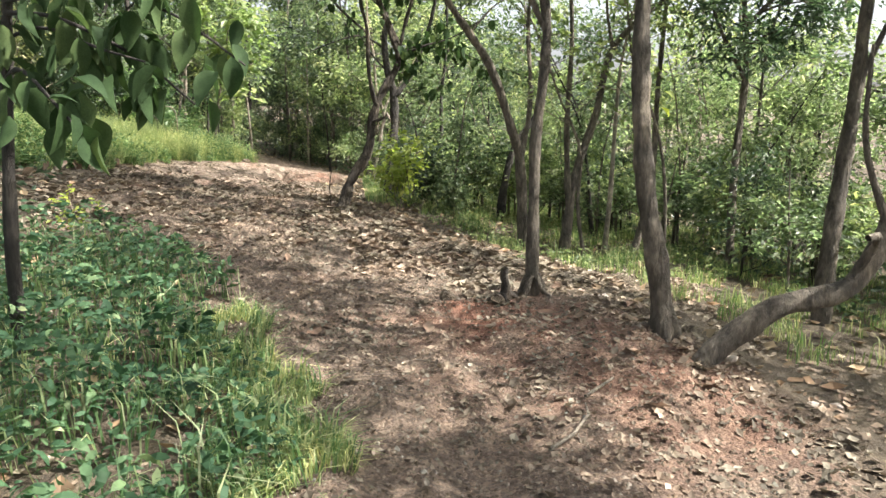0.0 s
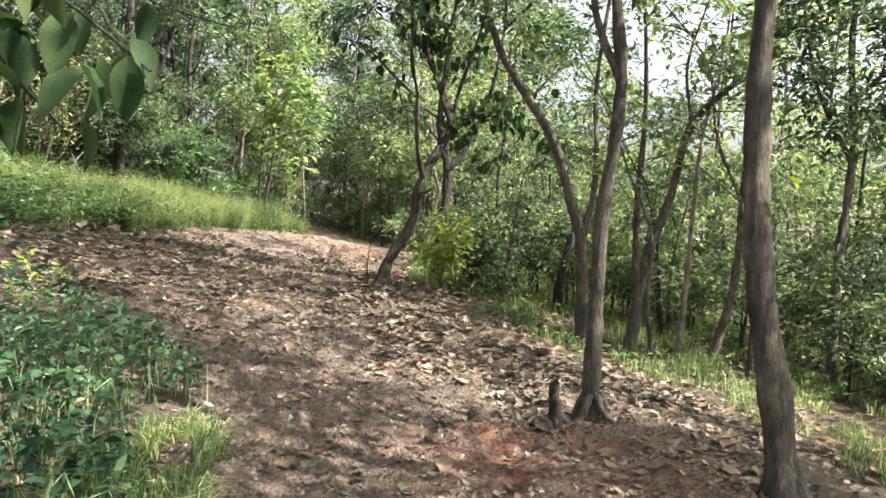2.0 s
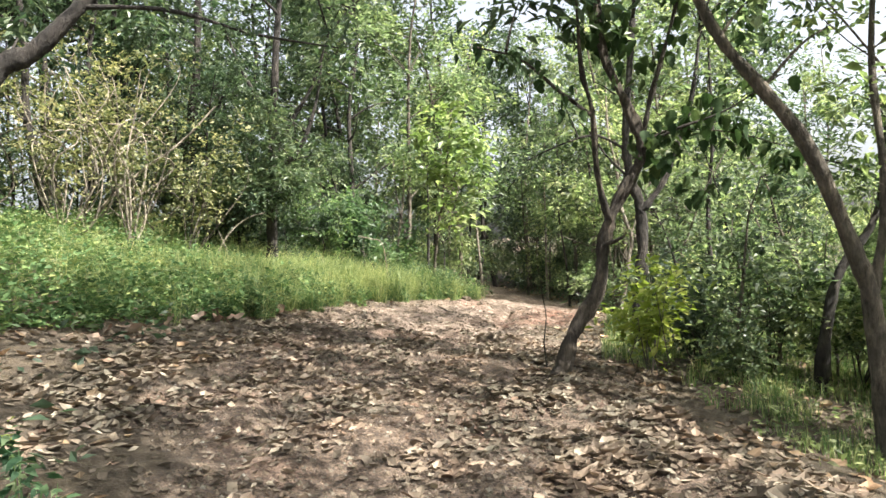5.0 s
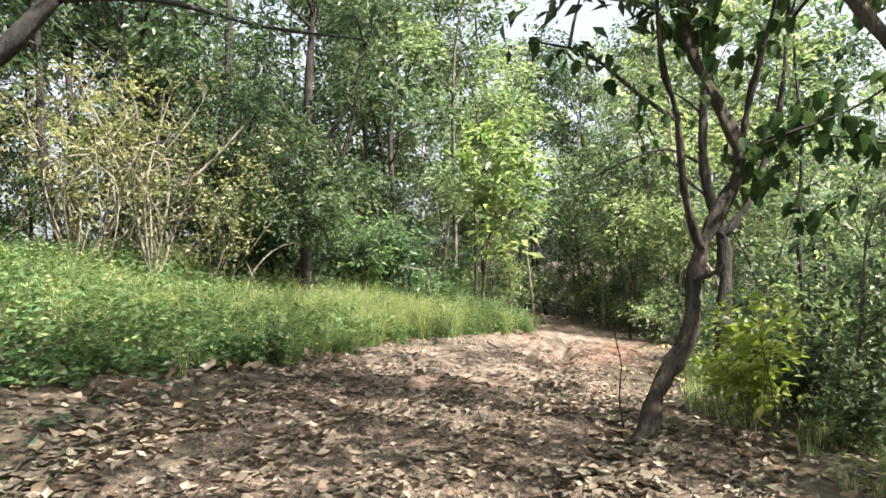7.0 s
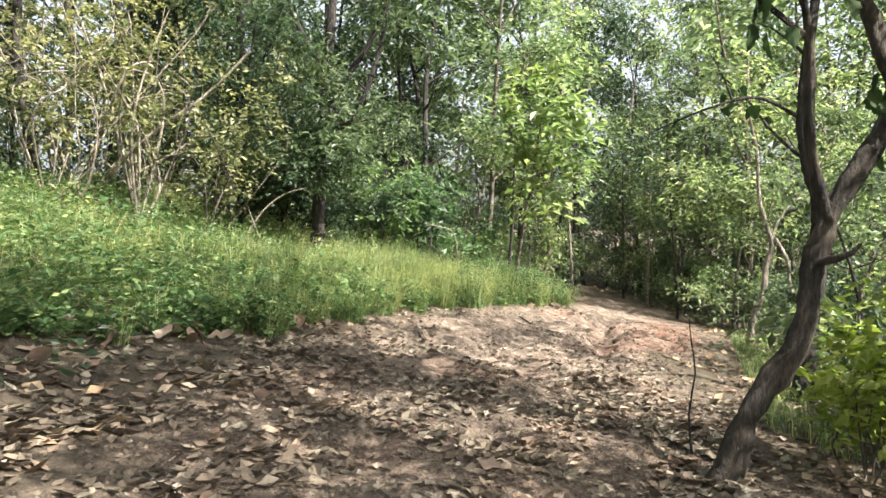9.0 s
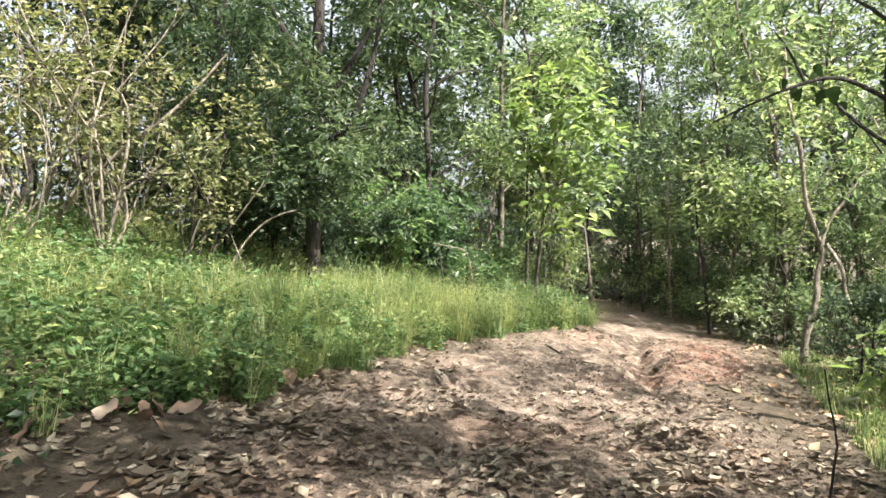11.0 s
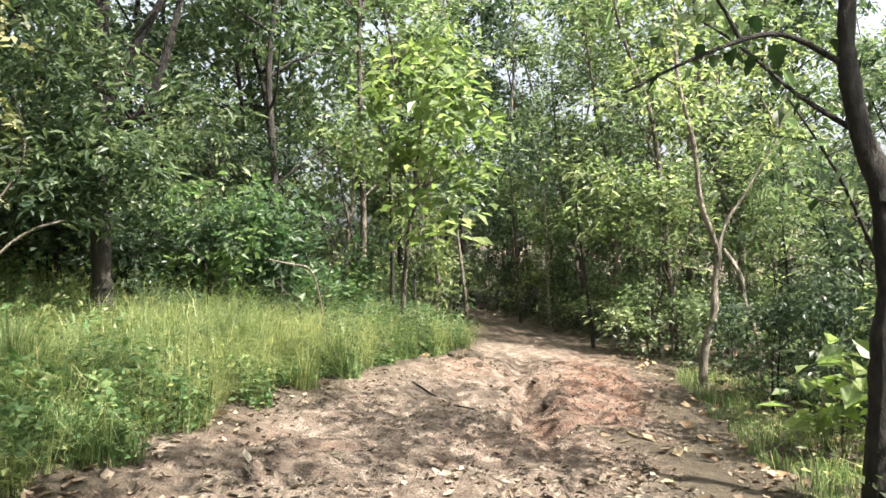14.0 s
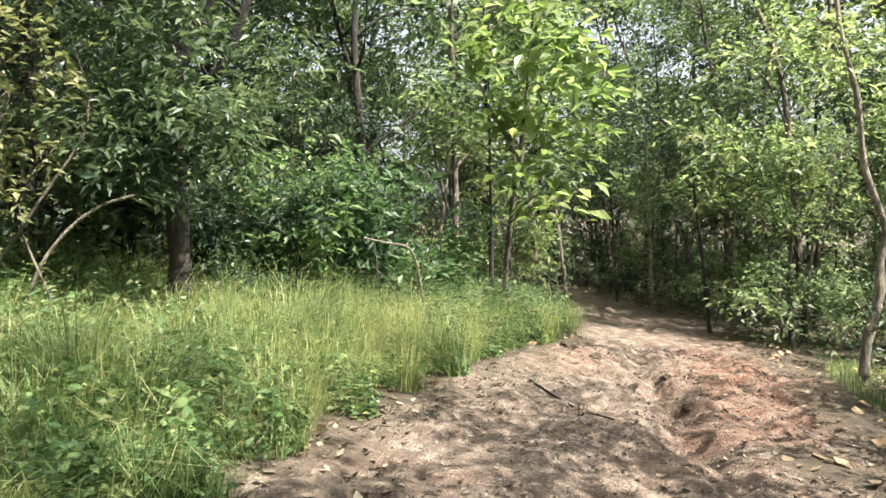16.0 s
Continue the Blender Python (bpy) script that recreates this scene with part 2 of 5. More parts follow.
def ground_z(x, y):
    x, y = np.asarray(x, float), np.asarray(y, float)
    u, v = np.clip(x, -9, 6) / 5, (np.clip(y, -2, 38) - 15) / 15
    base = sum(c * t for c, t in zip(SLOPE, (1 + 0 * u, u, v, u * u, u * v, v * v, u ** 3, u * u * v, u * v * v, v ** 3)))
    near = np.exp(-(np.maximum(np.abs(x + 1) - 8, 0) / 4) ** 2 - (np.maximum(np.abs(y - 14) - 22, 0) / 6) ** 2)
    base = base + hill(x, y, 1.9, 5.1, 0.9, 1.1, 0.26) + hill(x, y, -2.9, 6.9, 0.9, 0.9, 0.14) + hill(x, y, 0.75, 5.75, 0.35, 0.25, 0.08) - hill(x, y, 1.0, 5.45, 0.3, 0.2, 0.09) - hill(x, y, 3.0, 10.5, 1.1, 1.5, 0.24)
    rut = np.interp(y, (15, 18, 20, 22, 25), (-1.2, -1.7, -1.95, -2.3, -2.2))
    base = base - (0.23 + 0.07 * waves(x, y, 51, 0.8)) * np.exp(-((x - rut - 0.09 * waves(x, y, 41, 1.1)) / 0.2) ** 2) * np.exp(-((y - 20.3) / 3.2) ** 4) + hill(x, y, -2.9, 21.6, 0.5, 0.8, 0.1)
    base = base + 0.05 * hill(x, y, -0.9, 21.5, 0.9, 3.2, 1.0) * np.sin(13 * y + 3.0 * x + 2.2 * waves(x, y, 42, 1.1)) * (0.6 + 0.4 * waves(x, y, 43, 0.8))
    gully = (1 - np.abs(np.clip(waves(x + 0.15 * waves(x, y, 62, 0.9), y, 61, 1.3), -1, 1))) ** 5
    base = base - 0.05 * gully * np.clip((y - 12.5) / 3, 0, 1) * np.clip((27 - y) / 3, 0, 1) * trodden(x, y)
    t = trodden(x, y)
    rough = 0.042 * waves(x, y, 5, 1.6) + 0.02 * waves(x, y, 6, 0.6) + 0.011 * waves(x, y, 7, 0.3)
    return base + near * rough * (0.6 + 0.5 * t) + (1 - near) * 0.8 * waves(x, y, 8, 30) * np.clip(np.hypot(x, y - 14) / 60 - 0.5, 0, 1)


def zg(x, y):
    return float(ground_z(x, y))


# ---- mesh tools ----
def mesh_of(name, verts, faces, mat, smooth=False):
    verts, faces = np.asarray(verts, np.float32), np.asarray(faces, np.int32)
    me = bpy.data.meshes.new(name)
    k = faces.shape[1]
    me.vertices.add(len(verts))
    me.vertices.foreach_set("co", verts.ravel())
    me.loops.add(faces.size)
    me.loops.foreach_set("vertex_index", faces.ravel())
    me.polygons.add(len(faces))
    me.polygons.foreach_set("loop_start", np.arange(0, faces.size, k, dtype=np.int32))
    me.update(calc_edges=True)
    me.polygons.foreach_set("use_smooth", np.full(len(faces), smooth))
    me.materials.append(mat)
    me.validate()
    return me


def part(name, me, parent, label=""):
    ob = new(name, me)
    ob.parent = parent
    if label:
        ob["label"] = label
    return ob


def empty(name, x, y, z):
    ob = new(name)
    ob.empty_display_size = 0.2
    ob.matrix_basis = Matrix.Translation((x, y, z))
    return ob


def spline(points, n):
    """A smooth curve of n points through the given ones."""
    p = np.asarray(points, float)
    if len(p) < 3:
        s = np.linspace(0, 1, n)[:, None]
        return p[0] + s * (p[-1] - p[0])
    q = np.vstack([2 * p[0] - p[1], p, 2 * p[-1] - p[-2]])
    out = []
    for s in np.linspace(0, len(p) - 1 - 1e-6, n):
        i, t = int(s), s - int(s)
        a, b, c, d = q[i:i + 4]
        out.append(0.5 * (2 * b + (c - a) * t + (2 * a - 5 * b + 4 * c - d) * t * t + (3 * b - a - 3 * c + d) * t ** 3))
    return np.array(out)


def tube(points, r0, r1, rng, sides=9, step=0.16, knots=0.12, flare=0.0):
    """A tapering, uneven stem along the points: verts and quads."""
    p = np.asarray(points, float)
    length = np.linalg.norm(np.diff(p, axis=0), axis=1).sum()
    n = int(min(60, max(4, length / step)))
    c = spline(p, n)
    t = np.gradient(c, axis=0)
    t /= np.linalg.norm(t, axis=1)[:, None] + 1e-9
    side = np.cross(t, (0.31, 0.94, 0.13))
    side /= np.linalg.norm(side, axis=1)[:, None] + 1e-9
    other = np.cross(t, side)
    s = np.linspace(0, 1, n)
    r = r0 + (r1 - r0) * s + flare * r0 * np.exp(-s * length / 0.18)
    r = r * (1 + knots * np.sin(s * length * 7 + rng.rand() * 6) * rng.rand(n))
    a = np.linspace(0, 2 * math.pi, sides, endpoint=False)
    lump = 1 + knots * (rng.rand(n, sides) - 0.5) + knots * 0.9 * np.sin(2 * a + rng.rand() * 6)[None]
    ring = c[:, None] + (r[:, None] * lump)[..., None] * (np.cos(a)[None, :, None] * side[:, None] + np.sin(a)[None, :, None] * other[:, None])
    i, j = np.meshgrid(np.arange(n - 1), np.arange(sides), indexing="ij")
    f = np.stack([i * sides + j, i * sides + (j + 1) % sides, (i + 1) * sides + (j + 1) % sides, (i + 1) * sides + j], -1).reshape(-1, 4)
    return ring.reshape(-1, 3), f


def join(pieces):
    vs, fs, n = [], [], 0
    for v, f in pieces:
        vs.append(v)
        fs.append(f + n)
        n += len(v)
    return np.vstack(vs), np.vstack(fs)


SPRAY = 7


def leaves(centres, size, rng, droop=0.35, width=0.5, flat=0.6, fold=0.12, spray=False):
    """A folded two-triangle leaf at every centre; in sprays, neighbours follow one twig."""
    n = len(centres)
    d = rng.normal(size=(n, 3))
    if spray:
        g = centres.reshape(-1, SPRAY, 3)
        run = g[:, -1] - g[:, 0]
        run = np.repeat(run / (np.linalg.norm(run, axis=1)[:, None] + 1e-9), SPRAY, axis=0)
        d = d * 0.55 + run * 0.9
    d[:, 2] = d[:, 2] * (1 - flat) - droop
    d /= np.linalg.norm(d, axis=1)[:, None] + 1e-9
    up = rng.normal(size=(n, 3)) * (0.4 if spray else 0.55) + (0, 0, 1)
    w = np.cross(d, up)
    w /= np.linalg.norm(w, axis=1)[:, None] + 1e-9
    nrm = np.cross(w, d)
    L = (size * (0.6 + 0.8 * rng.rand(n)))[:, None]
    base, tip = centres - d * L / 2, centres + d * L / 2
    mid = centres - d * L * 0.06
    half = w * L * width / 2
    v = np.stack([base, mid - half + nrm * L * fold, tip, mid + half + nrm * L * fold], 1).reshape(-1, 3)
    k = np.arange(n)[:, None] * 4
    f = np.concatenate([k + [0, 1, 2], k + [0, 2, 3]], 1).reshape(-1, 3)
    return v, f


def oval_leaves(centres, size, rng, droop=0.2, width=0.55, flat=0.65):
    """Rounder leaves of six points, for plants near the eye."""
    n = len(centres)
    d = rng.normal(size=(n, 3))
    d[:, 2] = d[:, 2] * (1 - flat) - droop
    d /= np.linalg.norm(d, axis=1)[:, None] + 1e-9
    w = np.cross(d, rng.normal(size=(n, 3)) * 0.5 + (0, 0, 1))
    w /= np.linalg.norm(w, axis=1)[:, None] + 1e-9
    nrm = np.cross(w, d)
    L = (size * (0.5 + 0.9 * rng.rand(n)))[:, None]
    h, up = w * L * width / 2, nrm * L * 0.09
    v = np.stack([centres - d * L / 2, centres - d * L * 0.22 - h * 0.85 + up, centres + d * L * 0.14 - h * 0.8 + up,
                  centres + d * L / 2 - up * 1.5, centres + d * L * 0.14 + h * 0.8 + up, centres - d * L * 0.22 + h * 0.85 + up], 1).reshape(-1, 3)
    k = np.arange(n)[:, None] * 6
    return v, np.concatenate([k + [0, 1, 5], k + [1, 2, 5], k + [2, 4, 5], k + [2, 3, 4]], 1).reshape(-1, 3)


def clumps(points, per, spread, rng, squash=0.7, twig_len=0.42):
    """Leaf places along short twigs that gather round the points."""
    p = np.repeat(np.asarray(points, float), max(1, round(per / SPRAY)), axis=0)
    o = rng.normal(size=p.shape)
    o *= (rng.rand(len(p)) ** 0.6 * spread / (np.linalg.norm(o, axis=1) + 1e-9))[:, None]
    o[:, 2] *= squash
    twig = o + rng.normal(size=p.shape) * 0.5 * spread
    twig[:, 2] = twig[:, 2] * 0.5 - 0.12 * spread
    twig *= (twig_len * (0.6 + 0.8 * rng.rand(len(p))) / (np.linalg.norm(twig, axis=1) + 1e-9))[:, None]
    s = np.linspace(-0.5, 0.5, SPRAY)[None, :, None]
    q = (p + o)[:, None] + twig[:, None] * s + rng.normal(size=(len(p), SPRAY, 3)) * 0.11 * twig_len
    return q.reshape(-1, 3)


# ---- ground ----
def axis(fine, far):
    lo, hi, step = fine
    mid = np.arange(lo, hi, step)
    grow = np.cumsum(0.15 * 1.35 ** np.arange(26))
    grow = grow[grow < far]
    return np.concatenate([(lo - grow)[::-1], mid, mid[-1] + grow])


gx, gy = np.meshgrid(axis((-9.5, 7.0, 0.09), 1500), axis((-1.0, 27.0, 0.08), 1500), indexing="ij")
gverts = np.stack([gx, gy, ground_z(gx, gy)], -1).reshape(-1, 3)
ni, nj = gx.shape
ii, jj = np.meshgrid(np.arange(ni - 1), np.arange(nj - 1), indexing="ij")
gfaces = np.stack([ii * nj + jj, (ii + 1) * nj + jj, (ii + 1) * nj + jj + 1, ii * nj + jj + 1], -1).reshape(-1, 4)
gmesh = mesh_of("ground", gverts, gfaces, SOIL, True)
mark = gmesh.attributes.new("trodden", "FLOAT", "POINT")
mark.data.foreach_set("value", trodden(gx, gy).ravel().astype(np.float32))
tint = 1.1 * hill(gx, gy, 1.05, 5.3, 0.6, 0.6, 1.0) + 0.5 * hill(gx, gy, 2.0, 3.9, 1.0, 0.7, 1.0) + 0.65 * hill(gx, gy, -0.9, 21.3, 0.8, 3.2, 1.0) + 0.35 * hill(gx, gy, -2.9, 21.2, 0.5, 0.7, 1.0)
mark = gmesh.attributes.new("sandy", "FLOAT", "POINT")
mark.data.foreach_set("value", np.clip((gy - 12.2 + 1.2 * waves(gx, gy, 52, 1.7)) / 3.0, 0, 1).ravel().astype(np.float32))
mark = gmesh.attributes.new("red_earth", "FLOAT", "POINT")
mark.data.foreach_set("value", np.clip(tint * (0.8 + 0.6 * waves(gx, gy, 50, 0.6)), 0, 0.9).ravel().astype(np.float32))
ground = tagged(new("ground", gmesh), "reddish-brown earth trail through leaf-strewn woodland soil", "ground", kind="structure")


# ---- trees ----
def tree(name, stems, bark_mat, crown, leaf_mat, label, seed, category="tree", group="", knots=0.17):
    """stems: (points, r0, r1) with world places, the first being the trunk; crown: (points, count, spread, size)."""
    rng = np.random.RandomState(seed)
    x, y, z = stems[0][0][0]
    top = tagged(empty(name, x, y, z), label, category, group)
    o = np.array((x, y, z))
    for k, (pts, r0, r1) in enumerate(stems):
        v, f = tube(np.asarray(pts, float) - o, r0, r1, rng, 11, 0.1, knots, 0.35 if k == 0 else 0.0)
        part("trunk" if k == 0 else "limb", mesh_of(name + "_stem", v, f, bark_mat, True), top)
    slim = leaf_mat is LEAF_DARK
    if crown:
        line = np.vstack([spline(p, 24) for p, _, _ in stems])
        for pts, count, spread, size in crown:
            for c in np.asarray(pts, float):
                below = line[line[:, 2] < c[2] - 0.15]
                if not len(below) or np.linalg.norm(line - c, axis=1).min() < 0.35:
                    continue
                near = below[np.argmin(np.linalg.norm(below - c, axis=1))]
                far = np.linalg.norm(near - c)
                if far > 0.4:
                    v, f = tube([near - o, (near * 0.5 + c * 0.5) - o + (0, 0, 0.08 * far), c - o], 0.012 + 0.009 * far, 0.005, rng, 6, 0.25)
                    part("limb", mesh_of(name + "_limb", v, f, bark_mat, True), top)
        got = [leaves(clumps(np.asarray(pts, float) - o, count, spread, rng, 0.7, 3.3 * size), size * (1.2 if slim else 1.0), rng, width=0.35 if slim else 0.5, spray=True) for pts, count, spread, size in crown]
        v, f = join(got)
        part("crown", mesh_of(name + "_crown", v, f, leaf_mat), top)
    return top


def woodland_tree(name, height, seed, leaf_mat, bark_mat, label, count, size, low=0.3, lean=0.12, r0=0.07, spread=0.75, reach=1.0, category="tree"):
    """A slender tree or shrub at the origin, to be copied about."""
    rng = np.random.RandomState(seed)
    a = rng.rand() * 6.28
    pts = [np.array((0, 0, -0.15))]
    for k in range(1, 6):
        s = k / 5
        pts.append(np.array((math.cos(a) * lean * height * s * s, math.sin(a) * lean * height * s * s, height * s * 0.92)) + rng.normal(size=3) * (0.05, 0.05, 0) * height * 0.25)
    stems, tips = [(pts, r0, r0 * 0.25)], []
    c = spline(pts, 40)
    for k in range(int(7 + height)):
        s = low + (0.97 - low) * rng.rand()
        b = c[int(s * 39)]
        ang, out = rng.rand() * 6.28, reach * (0.35 + 0.65 * rng.rand()) * height * 0.22 * (1.25 - 0.6 * s)
        e = b + (math.cos(ang) * out, math.sin(ang) * out, out * (0.25 + 0.6 * rng.rand()))
        m = (b + e) / 2 + rng.normal(size=3) * 0.12 * out
        stems.append(([b, m, e], r0 * 0.42 * (1.1 - s * 0.6), r0 * 0.08))
        tips += [m * 0.5 + e * 0.5, e, e + rng.normal(size=3) * 0.25 * out]
    tips.append(c[-1])
    top = tagged(empty(name, 0, 0, 0), label, category)
    v, f = tube(stems[0][0], stems[0][1], stems[0][2], rng, 7, 0.3, flare=0.3)
    part("trunk", mesh_of(name + "_trunk", v, f, bark_mat, True), top)
    for p, ra, rb in stems[1:]:
        v, f = tube(p, ra, rb, rng, 5, 0.35)
        part("limb", mesh_of(name + "_limb", v, f, bark_mat, True), top)
    per = max(4, int(count / len(tips)))
    v, f = leaves(clumps(tips, per, spread, rng, 0.7, 3.3 * size), size, rng, spray=True)
    part("crown", mesh_of(name + "_crown", v, f, leaf_mat), top)
    return top


# the trees that line the trail; high crown clusters are added out of view as shade
tree("tree", [([(2.1, 4.62, -0.05), (2.03, 4.64, 0.45), (1.93, 4.67, 0.95), (1.87, 4.7, 1.55), (1.85, 4.7, 2.3), (1.98, 4.75, 3.4), (2.3, 4.9, 4.9)], 0.075, 0.04),
              ([(1.87, 4.7, 2.6), (2.3, 4.9, 3.3), (3.1, 5.2, 4.2)], 0.045, 0.015), ([(1.98, 4.75, 3.4), (1.6, 5.3, 4.1), (1.3, 5.8, 4.8)], 0.035, 0.012)],
     BARK, [([(3.1, 5.2, 4.2), (2.6, 5.0, 4.0), (2.3, 4.9, 5.0), (1.4, 5.7, 4.6), (2.8, 5.6, 5.0), (3.6, 5.4, 4.6)], 260, 0.75, 0.10), ([(3.4, 3.4, 5.2), (4.4, 4.6, 5.6), (2.6, 6.4, 5.8), (4.0, 6.8, 5.4), (1.6, 3.2, 5.4), (3.0, 2.2, 5.6), (3.6, 5.4, 6.2), (5.0, 3.4, 5.8), (2.2, 4.4, 6.2), (6.0, 2.8, 5.7), (5.6, 1.9, 5.9), (4.4, 2.2, 6.0)], 235, 0.95, 0.155)],
     LEAF_DARK, "slender grey-brown tree with a straight leaning trunk", 11)
tree("tree", [([(2.05, 4.27, -0.4), (2.2, 4.25, -0.12), (2.42, 4.22, 0.1), (2.66, 4.2, 0.27), (2.9, 4.18, 0.32), (3.12, 4.16, 0.41), (3.3, 4.16, 0.72), (3.42, 4.2, 1.1), (3.6, 4.3, 1.9), (3.9, 4.5, 3.0)], 0.075, 0.045),
              ([(3.14, 4.16, 0.5), (3.18, 4.05, 0.72), (3.05, 3.98, 0.74)], 0.035, 0.02), ([(3.3, 4.16, 0.8), (3.2, 4.3, 1.3), (3.25, 4.4, 1.9)], 0.03, 0.012)],
     BARK, [([(3.9, 4.5, 3.0), (4.3, 4.8, 3.4), (3.7, 4.9, 3.5)], 200, 0.7, 0.10)],
     LEAF_DARK, "brown tree whose trunk sweeps low over the ground before rising", 12)
tree("tree", [([(1.5, 6.0, -0.1), (1.5, 6.02, 0.62), (1.5, 6.02, 1.25), (1.55, 6.02, 1.75), (1.56, 6.02, 2.15), (1.5, 6.02, 2.6), (1.4, 6.1, 3.6), (1.5, 6.2, 4.8)], 0.046, 0.026),
              ([(1.56, 6.02, 2.1), (1.4, 6.05, 2.45), (1.32, 6.1, 2.9)], 0.028, 0.012), ([(1.44, 6.05, 3.2), (1.9, 6.2, 3.9), (2.3, 6.4, 4.5)], 0.028, 0.01)],
     BARK, [([(1.32, 6.1, 3.1), (1.5, 6.2, 4.7), (2.3, 6.4, 4.5), (1.9, 6.3, 4.0), (1.1, 6.5, 4.2)], 200, 0.65, 0.095), ([(1.4, 7.4, 5.0), (2.6, 8.0, 5.4), (0.6, 7.0, 5.6), (3.4, 8.4, 5.0), (2.0, 7.2, 6.0), (0.2, 8.2, 5.4), (1.4, 8.8, 5.8)], 230, 0.95, 0.15)],
     LEAF_DARK, "slim pale-brown tree standing in reddish dug soil", 13)
tree("tree", [([(2.55, 10.8, -0.6), (2.46, 10.78, 0.62), (2.35, 10.75, 1.05), (2.0, 10.73, 2.0), (1.63, 10.7, 2.55), (1.28, 10.67, 3.05), (1.0, 10.6, 3.8), (0.9, 10.5, 4.8)], 0.075, 0.03),
              ([(2.46, 10.78, 0.7), (2.6, 10.85, 1.6), (2.55, 10.9, 2.8), (2.7, 11.0, 4.2)], 0.045, 0.02), ([(1.63, 10.7, 2.5), (2.0, 10.9, 2.9), (2.3, 11.1, 3.1)], 0.02, 0.008)],
     BARK, [([(1.0, 10.6, 3.8), (0.9, 10.5, 4.8), (2.7, 11.0, 4.2), (2.4, 11.0, 3.4), (1.6, 10.7, 3.3), (2.2, 11.2, 4.6)], 230, 0.7, 0.10), ([(1.2, 9.4, 5.4), (2.4, 9.8, 5.8), (0.4, 10.6, 5.6), (3.2, 10.2, 5.4), (1.6, 11.6, 6.0), (-0.4, 9.6, 5.6), (-0.2, 11.2, 5.8), (0.8, 10.0, 6.2), (2.0, 8.9, 5.6), (-1.2, 9.4, 6.2), (-0.8, 10.5, 6.4), (-1.7, 10.4, 6.0), (-1.0, 8.4, 6.0), (0.0, 9.2, 5.9), (-0.4, 10.2, 6.1), (0.4, 11.0, 6.0), (-1.6, 11.3, 6.3), (-0.9, 12.4, 6.2), (0.2, 12.2, 6.4)], 240, 1.0, 0.16)],
     LEAF_WOOD, "grey tree bending over toward the trail", 14)
tree("tree", [([(3.25, 11.0, -0.7), (3.36, 11.1, 0.1), (3.5, 11.2, 0.65), (3.75, 11.25, 1.4), (3.95, 11.3, 2.3), (4.35, 11.3, 2.8), (4.95, 11.4, 3.3), (5.6, 11.6, 4.4)], 0.085, 0.035),
              ([(3.3, 11.05, 0.0), (3.25, 11.1, 1.2), (3.3, 11.2, 2.6), (3.2, 11.3, 4.2)], 0.05, 0.02), ([(3.98, 11.3, 2.4), (3.9, 11.4, 3.2), (4.2, 11.5, 4.2)], 0.03, 0.012)],
     BARK, [([(5.6, 11.6, 4.4), (5.0, 11.4, 3.8), (4.2, 11.5, 4.2), (3.2, 11.3, 4.3), (4.6, 11.2, 4.8), (3.6, 11.8, 3.8)], 260, 0.8, 0.10), ([(2.4, 12.6, 5.8), (3.4, 13.2, 6.0), (4.4, 12.4, 5.8), (4.8, 10.2, 5.6), (3.6, 9.4, 6.0), (5.6, 12.8, 5.4), (2.8, 11.6, 6.4)], 230, 1.0, 0.15)],
     LEAF_WOOD, "grey forked tree with one limb reaching outward", 15)
# The crown points above 5 m are unseen foliage, added to shade the bank.
tree("tree", [([(-0.26, 12.13, -0.3), (-0.07, 12.2, 0.28), (0.22, 12.28, 0.76), (0.28, 12.3, 1.2), (0.38, 12.3, 1.55), (0.56, 12.35, 1.88), (0.74, 12.4, 2.28), (0.57, 12.35, 2.8), (0.35, 12.3, 3.4), (0.3, 12.4, 4.4)], 0.072, 0.036),
              ([(0.35, 12.3, 1.5), (0.25, 12.28, 2.0), (0.22, 12.25, 2.7), (0.12, 12.2, 3.2), (0.1, 12.1, 4.2)], 0.04, 0.018),
              ([(0.72, 12.4, 2.28), (0.85, 12.42, 2.83), (1.06, 12.45, 3.5), (1.3, 12.5, 4.3)], 0.04, 0.015),
              ([(0.74, 12.4, 2.3), (1.1, 12.3, 2.45), (1.6, 12.2, 2.6), (2.1, 12.1, 2.9)], 0.02, 0.008),
              ([(0.22, 12.25, 2.65), (-0.1, 12.1, 2.9), (-0.5, 11.9, 3.25), (-0.95, 11.8, 3.4)], 0.018, 0.007),
              ([(0.3, 12.3, 1.25), (0.46, 12.22, 1.29), (0.53, 12.2, 1.37)], 0.032, 0.014),
              ([(0.74, 12.4, 2.28), (1.01, 12.48, 2.46), (1.67, 12.63, 2.42), (2.33, 12.78, 2.22)], 0.014, 0.005)],
     BARK_BROWN, [([(0.1, 12.1, 4.2), (0.3, 12.4, 4.4), (1.3, 12.5, 4.3), (0.8, 12.3, 4.6), (-0.5, 12.0, 3.9), (1.4, 13.4, 5.4), (0.2, 13.2, 5.6), (-0.6, 12.8, 5.0), (-0.8, 11.4, 4.8), (0.6, 11.6, 5.4), (-0.8, 13.4, 6.0), (-1.4, 14.2, 6.2), (-0.4, 14.5, 6.0), (-1.8, 13.0, 6.3)], 150, 0.85, 0.16)],
     LEAF_DARK, "crooked dark tree with a bent, knotted trunk and forked limbs", 16, knots=0.34)
